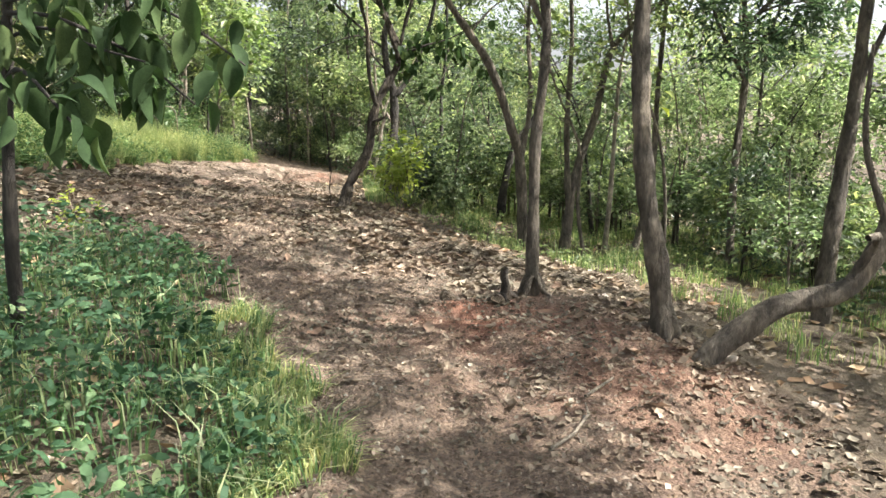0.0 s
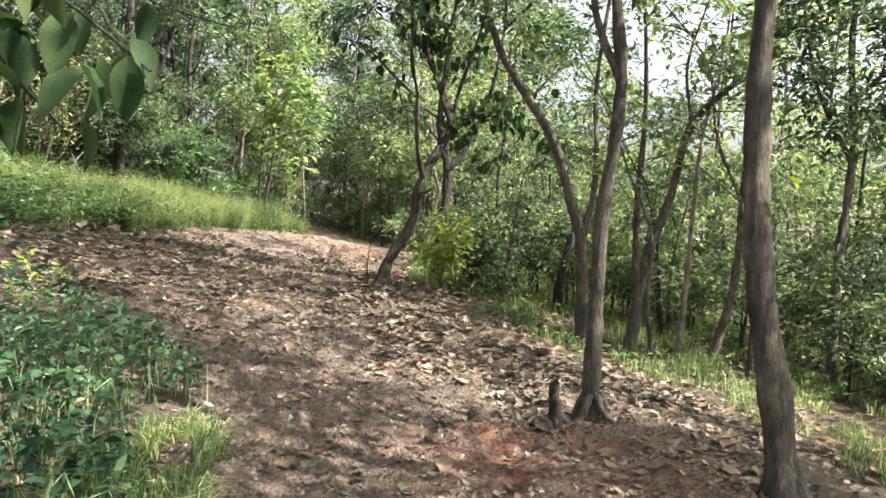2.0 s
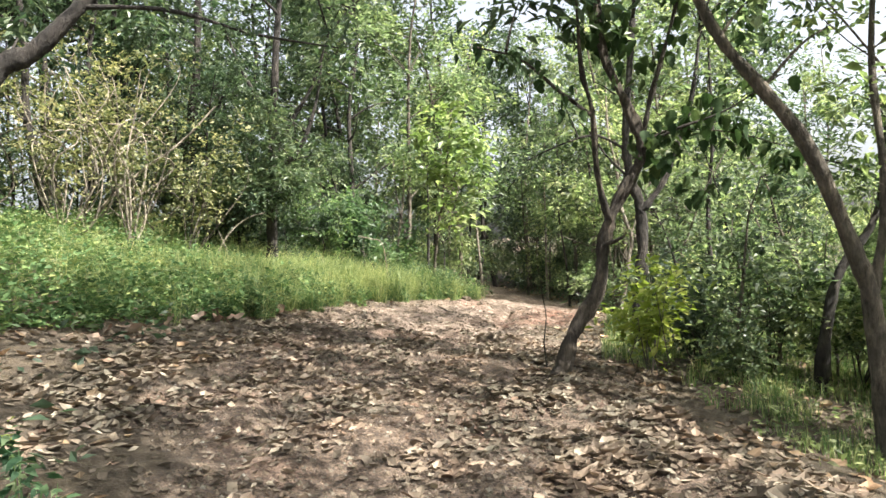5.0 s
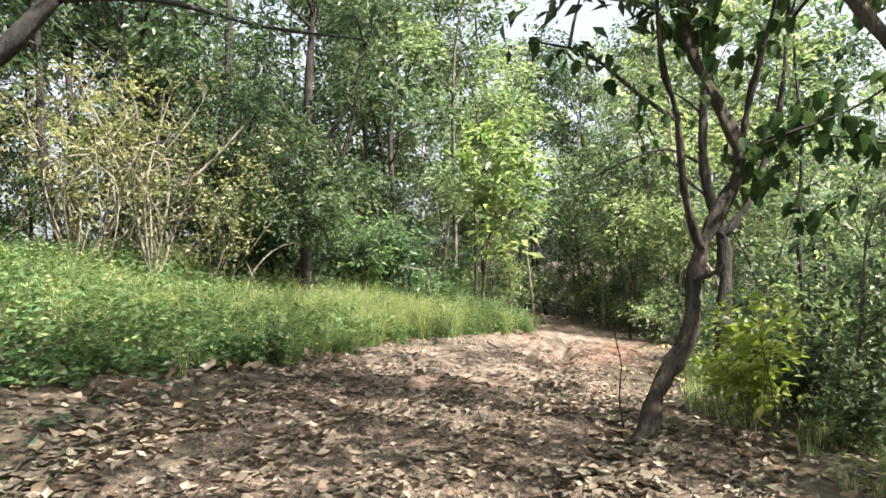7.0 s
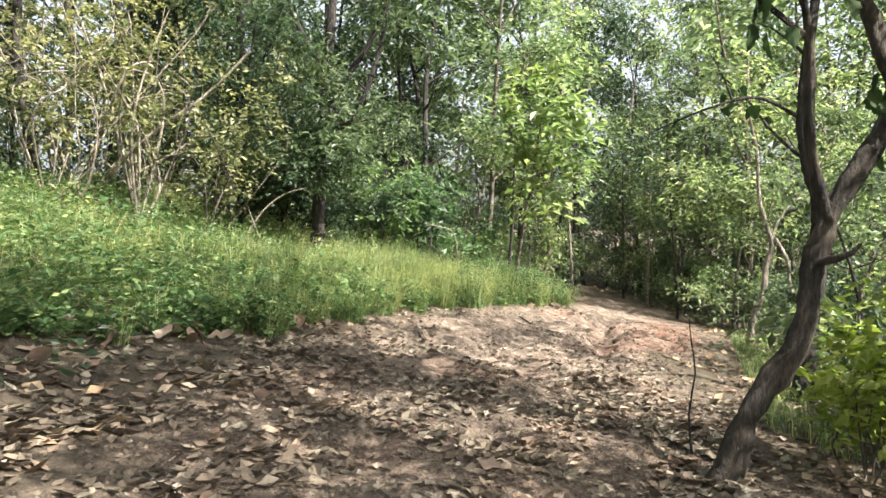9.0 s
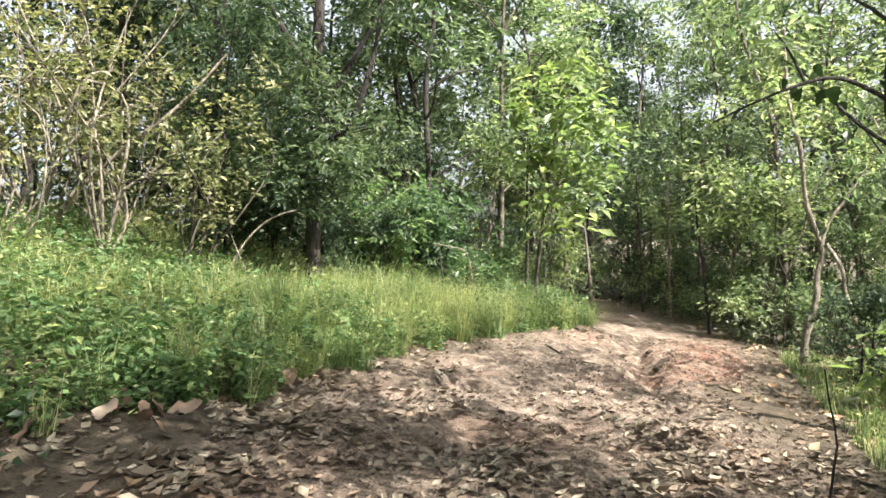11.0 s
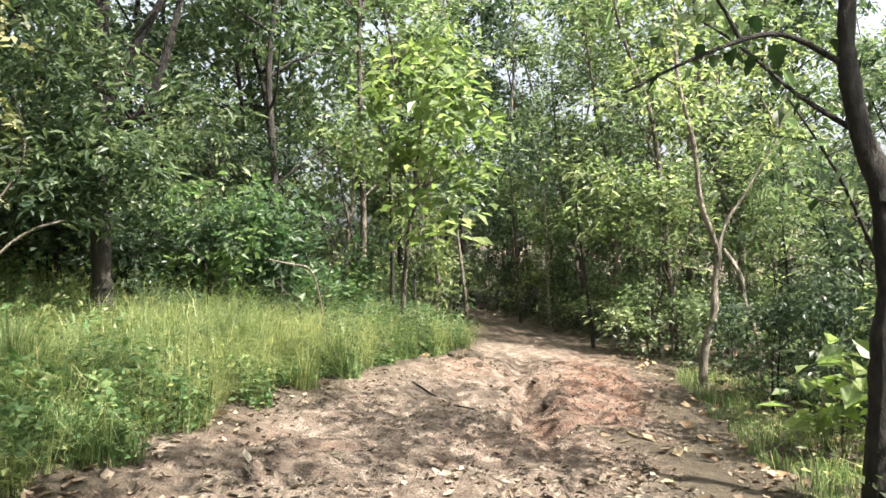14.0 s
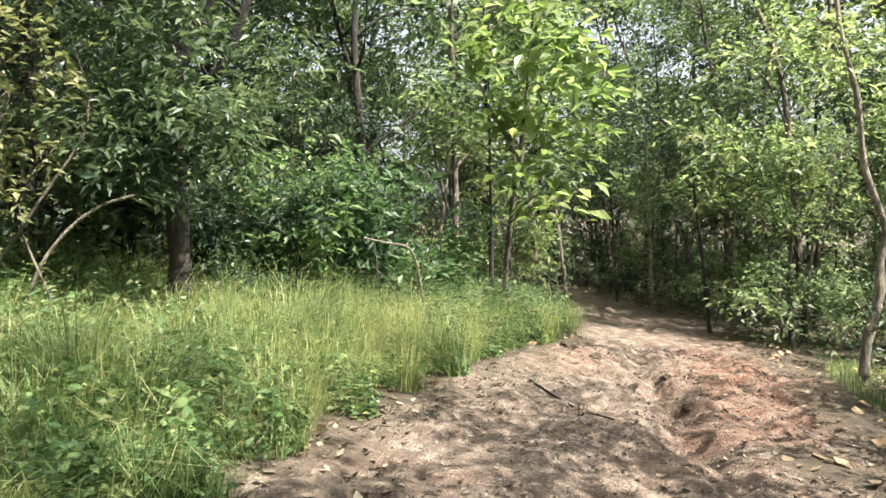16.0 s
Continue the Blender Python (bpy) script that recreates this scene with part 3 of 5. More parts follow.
tree("tree", [([(0.52, 22.1, -0.85), (0.6, 22.15, -0.2), (0.76, 22.15, 0.35), (0.8, 22.2, 0.8), (0.88, 22.2, 1.2), (0.66, 22.15, 1.98), (0.58, 22.1, 2.93), (0.42, 22.1, 3.8), (0.4, 22.2, 5.0)], 0.06, 0.02),
              ([(0.86, 22.2, 1.2), (1.02, 22.3, 1.67), (1.4, 22.4, 2.2), (1.9, 22.5, 3.0)], 0.035, 0.014), ([(0.95, 22.2, 1.3), (1.15, 22.1, 0.9), (1.2, 22.1, 0.5), (1.35, 22.1, -0.1), (1.38, 22.1, -0.8)], 0.03, 0.025)],
     BARK_PALE, [([(0.4, 22.2, 4.6), (0.58, 22.1, 3.4), (1.9, 22.5, 3.0), (1.5, 22.4, 3.8), (0.0, 22.3, 4.0), (2.2, 22.6, 4.2)], 200, 0.8, 0.11)],
     LEAF_WOOD, "thin pale tree forked at chest height", 17)
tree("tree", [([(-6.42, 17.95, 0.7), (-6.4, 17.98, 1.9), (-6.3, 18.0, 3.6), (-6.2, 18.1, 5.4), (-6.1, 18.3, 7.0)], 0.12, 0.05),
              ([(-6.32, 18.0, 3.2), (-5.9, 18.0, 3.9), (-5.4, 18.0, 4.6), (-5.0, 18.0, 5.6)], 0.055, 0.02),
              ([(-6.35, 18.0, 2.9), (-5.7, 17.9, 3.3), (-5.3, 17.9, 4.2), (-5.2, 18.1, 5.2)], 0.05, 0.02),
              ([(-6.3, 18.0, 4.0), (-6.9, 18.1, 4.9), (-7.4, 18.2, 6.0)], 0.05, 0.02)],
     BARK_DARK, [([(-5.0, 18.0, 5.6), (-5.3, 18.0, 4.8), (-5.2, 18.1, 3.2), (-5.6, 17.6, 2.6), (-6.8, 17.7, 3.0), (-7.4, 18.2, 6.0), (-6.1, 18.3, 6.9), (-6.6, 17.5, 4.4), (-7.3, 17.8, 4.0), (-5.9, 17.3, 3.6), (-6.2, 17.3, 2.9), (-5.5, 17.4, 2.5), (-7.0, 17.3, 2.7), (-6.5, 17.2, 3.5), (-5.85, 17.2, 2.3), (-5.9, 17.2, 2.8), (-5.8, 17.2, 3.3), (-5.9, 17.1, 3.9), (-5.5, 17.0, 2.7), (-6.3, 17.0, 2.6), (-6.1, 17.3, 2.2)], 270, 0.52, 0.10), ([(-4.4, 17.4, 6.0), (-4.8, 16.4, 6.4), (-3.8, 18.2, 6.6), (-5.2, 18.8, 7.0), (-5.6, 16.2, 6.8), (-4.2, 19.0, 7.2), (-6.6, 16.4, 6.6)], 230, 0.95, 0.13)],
     LEAF_DARK, "dark-stemmed tree with spreading limbs above tall grass", 18)
tree("tree", [([(-8.7, 18.5, 1.0), (-8.65, 18.5, 2.6), (-8.5, 18.5, 3.8), (-8.3, 18.6, 5.6), (-8.2, 18.6, 7.2)], 0.17, 0.06),
              ([(-8.6, 18.5, 3.2), (-8.0, 18.4, 4.0), (-7.4, 18.4, 5.0)], 0.06, 0.02), ([(-8.55, 18.5, 3.5), (-9.3, 18.5, 4.4), (-9.9, 18.6, 5.6)], 0.06, 0.02)],
     BARK_DARK, [([(-7.4, 18.4, 5.0), (-8.2, 18.6, 7.0), (-9.9, 18.6, 5.6), (-9.2, 18.4, 4.6), (-7.8, 18.2, 4.2), (-8.6, 18.2, 6.0)], 200, 0.85, 0.10)],
     LEAF_DARK, "thick dark tree trunk half hidden by vines", 19)
tree("sapling", [([(-4.2, 22.6, -0.2), (-4.05, 22.5, 1.0), (-3.85, 22.3, 2.0), (-3.6, 22.1, 3.1), (-3.35, 21.9, 4.6)], 0.045, 0.015),
                 ([(-3.85, 22.3, 2.0), (-3.4, 21.9, 2.8), (-3.1, 21.6, 3.4)], 0.02, 0.008), ([(-3.75, 22.2, 2.5), (-4.1, 22.0, 3.3), (-4.3, 21.9, 4.0)], 0.02, 0.008)],
     BARK, [([(-3.1, 21.6, 3.5), (-3.35, 21.9, 4.4), (-4.2, 21.9, 4.0), (-3.6, 22.0, 3.0), (-2.9, 21.8, 2.7), (-3.5, 21.7, 2.3), (-3.9, 22.0, 3.2), (-3.0, 21.7, 4.0), (-3.3, 21.6, 1.8), (-2.8, 21.6, 3.3)], 84, 0.55, 0.23)],
     LEAF_BRIGHT, "young tree with bright light-green leaves", 20, "tree")

# ---- woods around: a few kinds, copied about ----
KINDS = [
    (woodland_tree("forest_tree", 9.5, 31, LEAF_WOOD, BARK, "slender forest tree with an airy green crown", 3100, 0.155, 0.18, spread=0.8), 1),
    (woodland_tree("forest_tree", 8.2, 32, LEAF_DARK, BARK_DARK, "dark-stemmed forest tree with dense foliage", 3100, 0.152, 0.14, spread=0.75), 1),
    (woodland_tree("forest_tree", 11.0, 33, LEAF_WOOD, BARK, "tall thin forest tree with olive leaves", 3100, 0.185, 0.2, spread=0.9), 1),
    (woodland_tree("small_tree", 5.0, 34, LEAF_WOOD, BARK, "small bushy woodland tree with light leaves", 2700, 0.12, 0.1, spread=0.6, reach=1.5, r0=0.045), 2),
    (woodland_tree("small_tree", 4.3, 35, LEAF_DARK, BARK_DARK, "small dark-leaved woodland tree", 2500, 0.115, 0.08, spread=0.6, reach=1.5, r0=0.04), 2),
    (woodland_tree("shrub", 1.9, 36, LEAF_WOOD, BARK, "waist-high shrub with olive leaves", 1200, 0.085, 0.08, spread=0.36, reach=1.9, r0=0.022, category="shrub"), 3),
    (woodland_tree("shrub", 1.6, 37, LEAF_DARK, BARK_DARK, "low dark-green shrub with thin stems", 1100, 0.085, 0.06, spread=0.36, reach=2.0, r0=0.02, category="shrub"), 3),
]
PICK = {k: [o for o, kind in KINDS if kind == k] for k in (1, 2, 3)}
used = set()


def plant(kind, x, y, rng, scale=1.0, only=None):
    ob = PICK[kind][rng.randint(len(PICK[kind]))] if only is None else PICK[kind][only]
    s = scale * (0.8 + 0.4 * rng.rand())
    if y > 11 and 0.27 < x / (y - 3) < 0.34:
        # low growth only, down the slope where the canopy opens
        ob, s = (PICK[2][0], 0.7 * s) if kind == 1 else (ob, min(s, 0.8))
    m = Matrix.Translation((x, y, zg(x, y))) @ Matrix.Rotation(rng.rand() * 6.28, 4, "Z") @ Matrix.Diagonal((s, s, s * (0.9 + 0.25 * rng.rand()), 1))
    if ob.name not in used:
        used.add(ob.name)
        ob.matrix_basis = m
        return ob
    return copy_thing(ob, m)


def open_way(x, y, margin):
    """True where the trail and its verges stay clear."""
    left, right = np.interp(y, EDGE_Y, EDGE_L), np.interp(y, EDGE_Y, EDGE_R)
    return left - margin < x < right + margin


def scatter(kind, count, xs, ys, margin, seed, scale=1.0, apart=0.8, only=None):
    rng, done = np.random.RandomState(seed), []
    for _ in range(count * 12):
        x, y = xs[0] + rng.rand() * (xs[1] - xs[0]), ys[0] + rng.rand() * (ys[1] - ys[0])
        if open_way(x, y, margin) or any((x - a) ** 2 + (y - b) ** 2 < apart ** 2 for a, b in done):
            continue
        done.append((x, y))
        plant(kind, x, y, rng, scale, only)
        if len(done) >= count:
            break


scatter(1, 34, (-16, 14), (29, 48), 0.0, 51, 1.1, 1.5)
scatter(2, 34, (-13, 10), (25.5, 42), 0.1, 52, 1.0, 1.2)
scatter(3, 48, (-11, 8), (24, 40), 0.2, 53, 1.0, 0.8)
scatter(3, 18, (-9, 4), (39, 48), -5, 67, 1.3, 0.9)
scatter(1, 4, (9.5, 15), (4, 27), 1.6, 54, 1.0, 3.0, 0)
scatter(2, 8, (3.8, 11), (12.5, 18), 1.2, 55, 1.0, 1.3, 0)
scatter(2, 10, (2.2, 10), (18.5, 27), 1.2, 75, 1.0, 1.3, 1)
scatter(3, 14, (1.7, 9), (13.2, 18), 1.3, 56, 1.0, 0.8, 0)
scatter(3, 26, (0.6, 8), (18, 27), 1.0, 76, 1.0, 0.75, 1)
scatter(2, 5, (3.4, 8), (11.5, 17), 1.2, 73, 0.8, 1.2, 0)
scatter(3, 12, (3.0, 8), (9, 15), 1.0, 74, 1.1, 0.9)
scatter(2, 5, (6.8, 11), (5, 12), 1.2, 57, 0.9, 1.6, 0)
scatter(3, 12, (5.5, 9), (5, 12), 1.2, 58, 1.0, 1.0, 0)
# Only dark kinds on the left: their colour stands in for canopy shade.
scatter(1, 18, (-17, -7.5), (8, 30), 3.0, 59, 1.0, 1.8, 1)
scatter(2, 22, (-13, -6.6), (17.5, 28), 2.3, 60, 0.9, 1.2, 1)
scatter(3, 30, (-11, -5.8), (18.2, 27), 1.8, 61, 1.0, 0.8)
scatter(1, 5, (-10, 10), (-12, -6), 0.0, 62, 1.0, 3.0)
scatter(2, 6, (-12, -5.5), (0, 9), 2.0, 63, 1.0, 1.8)
prng = np.random.RandomState(66)
# Unseen trees on the sun side, added to shade the start of the trail.
for x, y in ((5.9, 1.2), (7.4, -1.6), (4.8, -2.4), (4.6, 0.3)):
    plant(1, x, y, prng, 0.85)
# Two more added out of view, to shade the ground right of the trail.
plant(1, 7.8, 1.9, prng, 0.7, 1)
plant(1, 8.3, 4.3, prng, 0.72, 1)
plant(1, 7.3, 13.0, prng, 0.75, 0)
plant(1, 10.2, 8.6, prng, 0.95, 0)
plant(1, 9.0, 10.6, prng, 0.85, 0)
plant(2, 6.6, 9.6, prng, 1.0, 0)
# dark growth behind the dry vines
for x, y in ((-10.6, 17.6), (-9.8, 19.8), (-11.2, 15.2), (-12.4, 18.4)):
    plant(1, x, y, prng, 0.85, 1)
    plant(2, x + 0.6, y + 0.5, prng, 1.0, 1)
# trees that close the canopy over the bend
prng = np.random.RandomState(65)
for x, y in ((-5.6, 25.2), (-6.9, 23.4), (0.9, 27.6), (-4.9, 29.2), (-0.2, 30.4), (-6.6, 33.5), (-3.2, 37.5), (-1.2, 35.5), (-5.0, 38.6), (-4.0, 42.0), (-7.4, 37.0), (-1.2, 33.5), (-6.2, 31.0), (-8.4, 28.6), (-9.6, 31.5), (0.9, 33.0), (1.6, 30.2), (-4.5, 30.9), (-4.5, 27.2), (9.3, 17.2)):
    plant(1, x, y, prng, 1.0)
for x, y in ((-2.4, 38.5), (-4.2, 39.5), (-5.6, 37.6), (-0.6, 37.8), (-6.4, 40.0), (-3.4, 40.5), (-1.6, 41.0), (-1.5, 36.4), (-7.6, 38.5)):
    plant(2, x, y, prng, 0.8)
    plant(3, x + 0.5, y - 1.0, prng, 1.1)

scatter(2, 9, (-19, -11), (7, 24), 0, 68, 1.2, 1.8, 1)
scatter(3, 12, (-14, -9.5), (8, 18), 0, 69, 1.4, 1.0)
scatter(3, 9, (-10, -5.2), (-3, 8), 2.0, 71, 0.9, 1.3)
scatter(3, 6, (4.5, 9), (-4, 4), 1.5, 72, 0.9, 1.3)
# thin bare-stemmed young trees under the canopy
THIN = []
for k, (h, mat) in enumerate(((4.2, BARK_PALE), (5.0, BARK), (3.4, BARK_DARK), (4.6, BARK))):
    THIN.append(woodland_tree("thin_tree", h, 140 + k, LEAF_WOOD, mat, "thin crooked young tree with few leaves under the canopy", 170, 0.13, 0.45, 0.3, 0.032, 0.5, 1.2))
trng = np.random.RandomState(145)
fresh, count = set(), 0
for _ in range(900):
    x, y = trng.uniform(-10, 8.5), trng.uniform(9, 36)
    if open_way(x, y, 1.9 if y < 24 else 0.5) or (x < 0 and y < 19.0) or count >= 46:
        continue
    count += 1
    pick = THIN[trng.randint(4)]
    m = Matrix.Translation((x, y, zg(x, y))) @ Matrix.Rotation(trng.rand() * 6.28, 4, "Z") @ Matrix.Scale(0.75 + 0.5 * trng.rand(), 4)
    if pick.name in fresh:
        copy_thing(pick, m)
    else:
        fresh.add(pick.name)
        pick.matrix_basis = m
# the far woods close the view all round
rng = np.random.RandomState(64)
ang, rad = rng.rand(900) * 6.28, 38 + 16 * rng.rand(900)
fx, fy = rad * np.sin(ang), 14 + rad * np.cos(ang)
fz = ground_z(fx, fy) + np.where((fy > 11) & (fx > 0.27 * (fy - 3)) & (fx < 0.34 * (fy - 3)), 6.0, 12.5) * rng.rand(900) ** 0.9
v, f = leaves(clumps(np.stack([fx, fy, fz], 1), 34, 1.9, rng, 0.8, 1.3), 0.42, rng, spray=True)
tagged(new("far_woods", mesh_of("far_woods", v, f, LEAF_DARK)), "dense far woodland foliage closing off the view", "woods", kind="stuff")

# ---- grass, herbs, litter ----
def blades(xy, height, rng, lean=0.5, wide=0.006):
    """Arching blades, each bent once on its way to the tip."""
    n = len(xy)
    z = ground_z(xy[:, 0], xy[:, 1])
    h = height * (0.45 + 0.75 * rng.rand(n))
    a = 2.6 * waves(xy[:, 0], xy[:, 1], 57, 0.55) + 1.0 + rng.normal(size=n) * 0.95
    l = lean * (0.2 + rng.rand(n)) * h
    d = np.stack([np.cos(a), np.sin(a), 0 * a], 1)
    w = np.stack([-np.sin(a), np.cos(a), 0 * a], 1) * (wide * (0.6 + 0.8 * rng.rand(n)))[:, None]
    up = np.array((0, 0, 1.0))
    b = np.column_stack([xy, z - 0.02])
    m = b + d * (0.28 * l)[:, None] + up * (h * 0.66)[:, None]
    t = b + d * l[:, None] + up * (h * (0.95 - 0.6 * rng.rand(n)))[:, None]
    v = np.stack([b - w, b + w, m - 0.75 * w, m + 0.75 * w, t], 1).reshape(-1, 3)
    k = np.arange(n)[:, None] * 5
    return v, np.concatenate([k + [0, 1, 3], k + [0, 3, 2], k + [2, 3, 4]], 1).reshape(-1, 3)


def area(xs, ys, count, rng, keep):
    x, y = xs[0] + rng.rand(count) * (xs[1] - xs[0]), ys[0] + rng.rand(count) * (ys[1] - ys[0])
    ok = keep(x, y)
    return np.stack([x[ok], y[ok]], 1)


def left_of_trail(x, y, gap=0.0):
    return x < np.interp(y, EDGE_Y, EDGE_L) - gap + 0.18 * waves(x, y, 21, 0.9)


def right_of_trail(x, y, gap=0.0):
    return x > np.interp(y, EDGE_Y, EDGE_R) + gap + 0.2 * waves(x, y, 22, 0.9)


rng = np.random.RandomState(70)


def bank_edge(x, y):
    out = np.hypot((x + 5.4) / 4.6, (y - 17) / 9.2) + 0.16 * waves(x, y, 37, 2.3)
    return left_of_trail(x, y, np.where(y < 13, 0.3 + 0.45 * (13 - y), 0.1)) & (out < 1)


bank = area((-10.5, -3), (7.5, 26), 430000, rng, lambda x, y: bank_edge(x, y) & (waves(x, y, 23, 1.1) > -0.5 + 1.25 * (y < 12.8)) & (rng.rand(len(x)) < np.interp(x, (-10.5, -8, -6), (0.25, 0.6, 1))))
lush = np.clip(0.5 + 0.4 * waves(bank[:, 0], bank[:, 1], 25, 2.2) + 0.3 * waves(bank[:, 0], bank[:, 1], 44, 0.7), 0, 1.2)
tufts = np.clip(waves(bank[:, 0], bank[:, 1], 49, 0.34), -1, 1)
keep = rng.rand(len(bank)) < 0.62 + 0.35 * tufts
bank, lush, tufts = bank[keep], lush[keep], tufts[keep]
pale = waves(bank[:, 0], bank[:, 1], 38, 2.6) + 0.5 * rng.normal(size=len(bank)) + 1.4 * hill(bank[:, 0], bank[:, 1], -4.7, 18.2, 1.0, 2.4, 1.0) > 0.25
rise = 0.36 * hill(bank[:, 0], bank[:, 1], -5.1, 18.6, 1.6, 3.0, 1.0) + 0.4 * hill(bank[:, 0], bank[:, 1], -4.0, 22.0, 0.9, 1.3, 1.0)
v, f = blades(bank[pale], (0.26 + 0.40 * lush[pale] + rise[pale]) * (0.9 + 0.3 * tufts[pale]), rng, 1.5, 0.0027)
tagged(new("pale_grass", mesh_of("pale_grass", v, f, GRASS_DRY)), "soft pale-yellow grass mixed through the bank", "grass", kind="stuff")
v, f = blades(bank[~pale], (0.2 + 0.38 * lush[~pale] + rise[~pale]) * (0.9 + 0.3 * tufts[~pale]), rng, 1.45, 0.0032)
tagged(new("tall_grass", mesh_of("tall_grass", v, f, GRASS)), "tall soft green grass covering the bank beside the trail", "grass", kind="stuff")
verge = area((0.2, 8), (4.5, 24), 80000, rng, lambda x, y: right_of_trail(x, y, np.where(y < 10, 1.1, np.where(y < 14, 0.75, 0.3))) & (waves(x, y, 24, 1.3) > np.where(y < 10, 0.15, -0.1)) & ~((x < 3.2) & (y > 4) & (y < 7.5)))
straw = rng.rand(len(verge)) < np.interp(verge[:, 1], (5, 8, 10, 24), (0.6, 0.6, 0.25, 0.35))
v, f = blades(verge[straw], 0.2, rng, 1.0, 0.0042)
tagged(new("verge_straw", mesh_of("verge_straw", v, f, GRASS_DRY)), "sunlit yellowish grass along the lower verge", "grass", kind="stuff")
v, f = blades(verge[~straw], 0.27, rng, 0.9, 0.004)
tagged(new("verge_grass", mesh_of("verge_grass", v, f, GRASS)), "soft green grass below the trail", "grass", kind="stuff")


def herb_cloud(xy, height, size, rng, up=0.0):
    """Small leaves standing at any height up to the plant's own."""
    z = ground_z(xy[:, 0], xy[:, 1]) + height * (0.08 + 0.92 * rng.rand(len(xy)))
    return leaves(np.stack([xy[:, 0], xy[:, 1], z], 1), size, rng, droop=-up, width=0.55, flat=0.65)


# broad-leaved weeds at the trail's edge where the walk begins
def weedy(x, y):
    edge = np.interp(y, (-3, 0, 2, 3.2, 4.2, 5.0, 6.0, 6.8), (-1.2, -0.8, -0.45, -0.3, -0.75, -1.0, -1.15, -1.7))
    far = np.hypot((x + 1.9) / 3.2, (y - 2.6) / 4.8) + 0.22 * waves(x, y, 36, 1.7)
    return (far < 1) & (x < edge + 0.2 * waves(x, y, 26, 0.8)) & (y < 6.9 + 0.3 * waves(x, y, 27, 1.0) + 0.25 * (x + 1.5)) & (waves(x, y, 28, 0.7) > -0.5)


weeds = area((-5.6, 0.2), (-3, 7.2), 52000, rng, weedy)
tall = np.clip(0.2 + 0.16 * (-0.5 - weeds[:, 0]) + 0.12 * waves(weeds[:, 0], weeds[:, 1], 29, 0.9), 0.08, 0.42)
wz = ground_z(weeds[:, 0], weeds[:, 1]) + tall * (0.1 + 0.9 * rng.rand(len(weeds)) ** 0.7)
v, f = oval_leaves(np.column_stack([weeds, wz]), 0.05 + 0.045 * rng.rand(len(weeds)), rng, 0.12, 0.42)
tagged(new("weeds", mesh_of("weeds", v, f, LEAF_WEED_SHADED)), "lush dark-green broad-leaved weeds beside the trail", "weeds", kind="stuff")
shoots = area((-4.0, 0.0), (-1, 7), 7500, rng, weedy)
v, f = blades(shoots, 0.4, rng, 0.8, 0.005)
tagged(new("weed_shoots", mesh_of("weed_shoots", v, f, GRASS)), "grassy green shoots standing among the weeds", "grass", kind="stuff")
tuft = area((-1.6, 0.3), (1.5, 5.2), 26000, rng, lambda x, y: (np.abs(x - np.interp(y, (0, 2, 3.2, 4.2, 5.0), (-0.7, -0.5, -0.35, -0.7, -0.95))) < 0.3 + 0.15 * waves(x, y, 30, 0.6)))
tuft = tuft[waves(tuft[:, 0], tuft[:, 1], 45, 0.5) > -0.25]
dry = rng.rand(len(tuft)) < 0.65
v, f = blades(tuft[~dry], 0.2, rng, 1.0, 0.0045)
tagged(new("edge_blades", mesh_of("edge_blades", v, f, GRASS)), "short green grass fringing the weeds", "grass", kind="stuff")
v, f = blades(tuft[dry], 0.15, rng, 1.2, 0.004)
tagged(new("edge_grass", mesh_of("edge_grass", v, f, GRASS_DRY)), "short yellow-green grass fringing the weeds", "grass", kind="stuff")

# herbs mixed into the grass bank and along the lower verge
herbs = area((-10.2, -3.4), (8.0, 25), 58000, rng, lambda x, y: bank_edge(x, y) & (waves(x, y, 31, 1.2) > 0.22 - 0.75 * (y < 13.6) - 1.0 * (x < -5.4) - 0.9 * ((y > 20.5) & (x > -5.5))))
v, f = herb_cloud(herbs, 0.15 + 0.4 * rng.rand(len(herbs)) + 0.25 * (herbs[:, 1] > 20.5), 0.06 + 0.05 * rng.rand(len(herbs)), rng)
tagged(new("bank_herbs", mesh_of("bank_herbs", v, f, LEAF_HERB)), "leafy green herbs growing through the grass bank", "herbs", kind="stuff")
sprigs = area((-8.5, -3), (11, 25), 62000, rng, lambda x, y: bank_edge(x, y) & (waves(x, y, 47, 0.9) > -0.1))
v, f = herb_cloud(sprigs, 0.15 + 0.6 * rng.rand(len(sprigs)), 0.03 + 0.035 * rng.rand(len(sprigs)) ** 2, rng)
tagged(new("small_leaved_herbs", mesh_of("small_leaved_herbs", v, f, LEAF_WOOD)), "small light-green leaves speckling the tall grass", "herbs", kind="stuff")
lushend = area((-6.6, -3.2), (19.2, 24), 26000, rng, lambda x, y: left_of_trail(x, y, 0.15) & (np.hypot((x + 4.7) / 1.5, (y - 21.6) / 2.2) + 0.2 * waves(x, y, 55, 0.9) < 1))
v, f = herb_cloud(lushend, 0.35 + 0.55 * rng.rand(len(lushend)), 0.045 + 0.03 * rng.rand(len(lushend)), rng)
tagged(new("tall_herbs", mesh_of("tall_herbs", v, f, LEAF_MID)), "tall bright-green herbs at the far end of the grass bank", "herbs", kind="stuff")
fringe = area((-6, -3), (9.5, 23), 70000, rng, lambda x, y: bank_edge(x, y) & ~left_of_trail(x, y, np.where(y < 13, 1.3 + 0.25 * (13 - y), 0.55)) & (waves(x, y, 39, 0.7) > -0.4))
v, f = herb_cloud(fringe, 0.08 + 0.22 * rng.rand(len(fringe)), 0.07, rng)
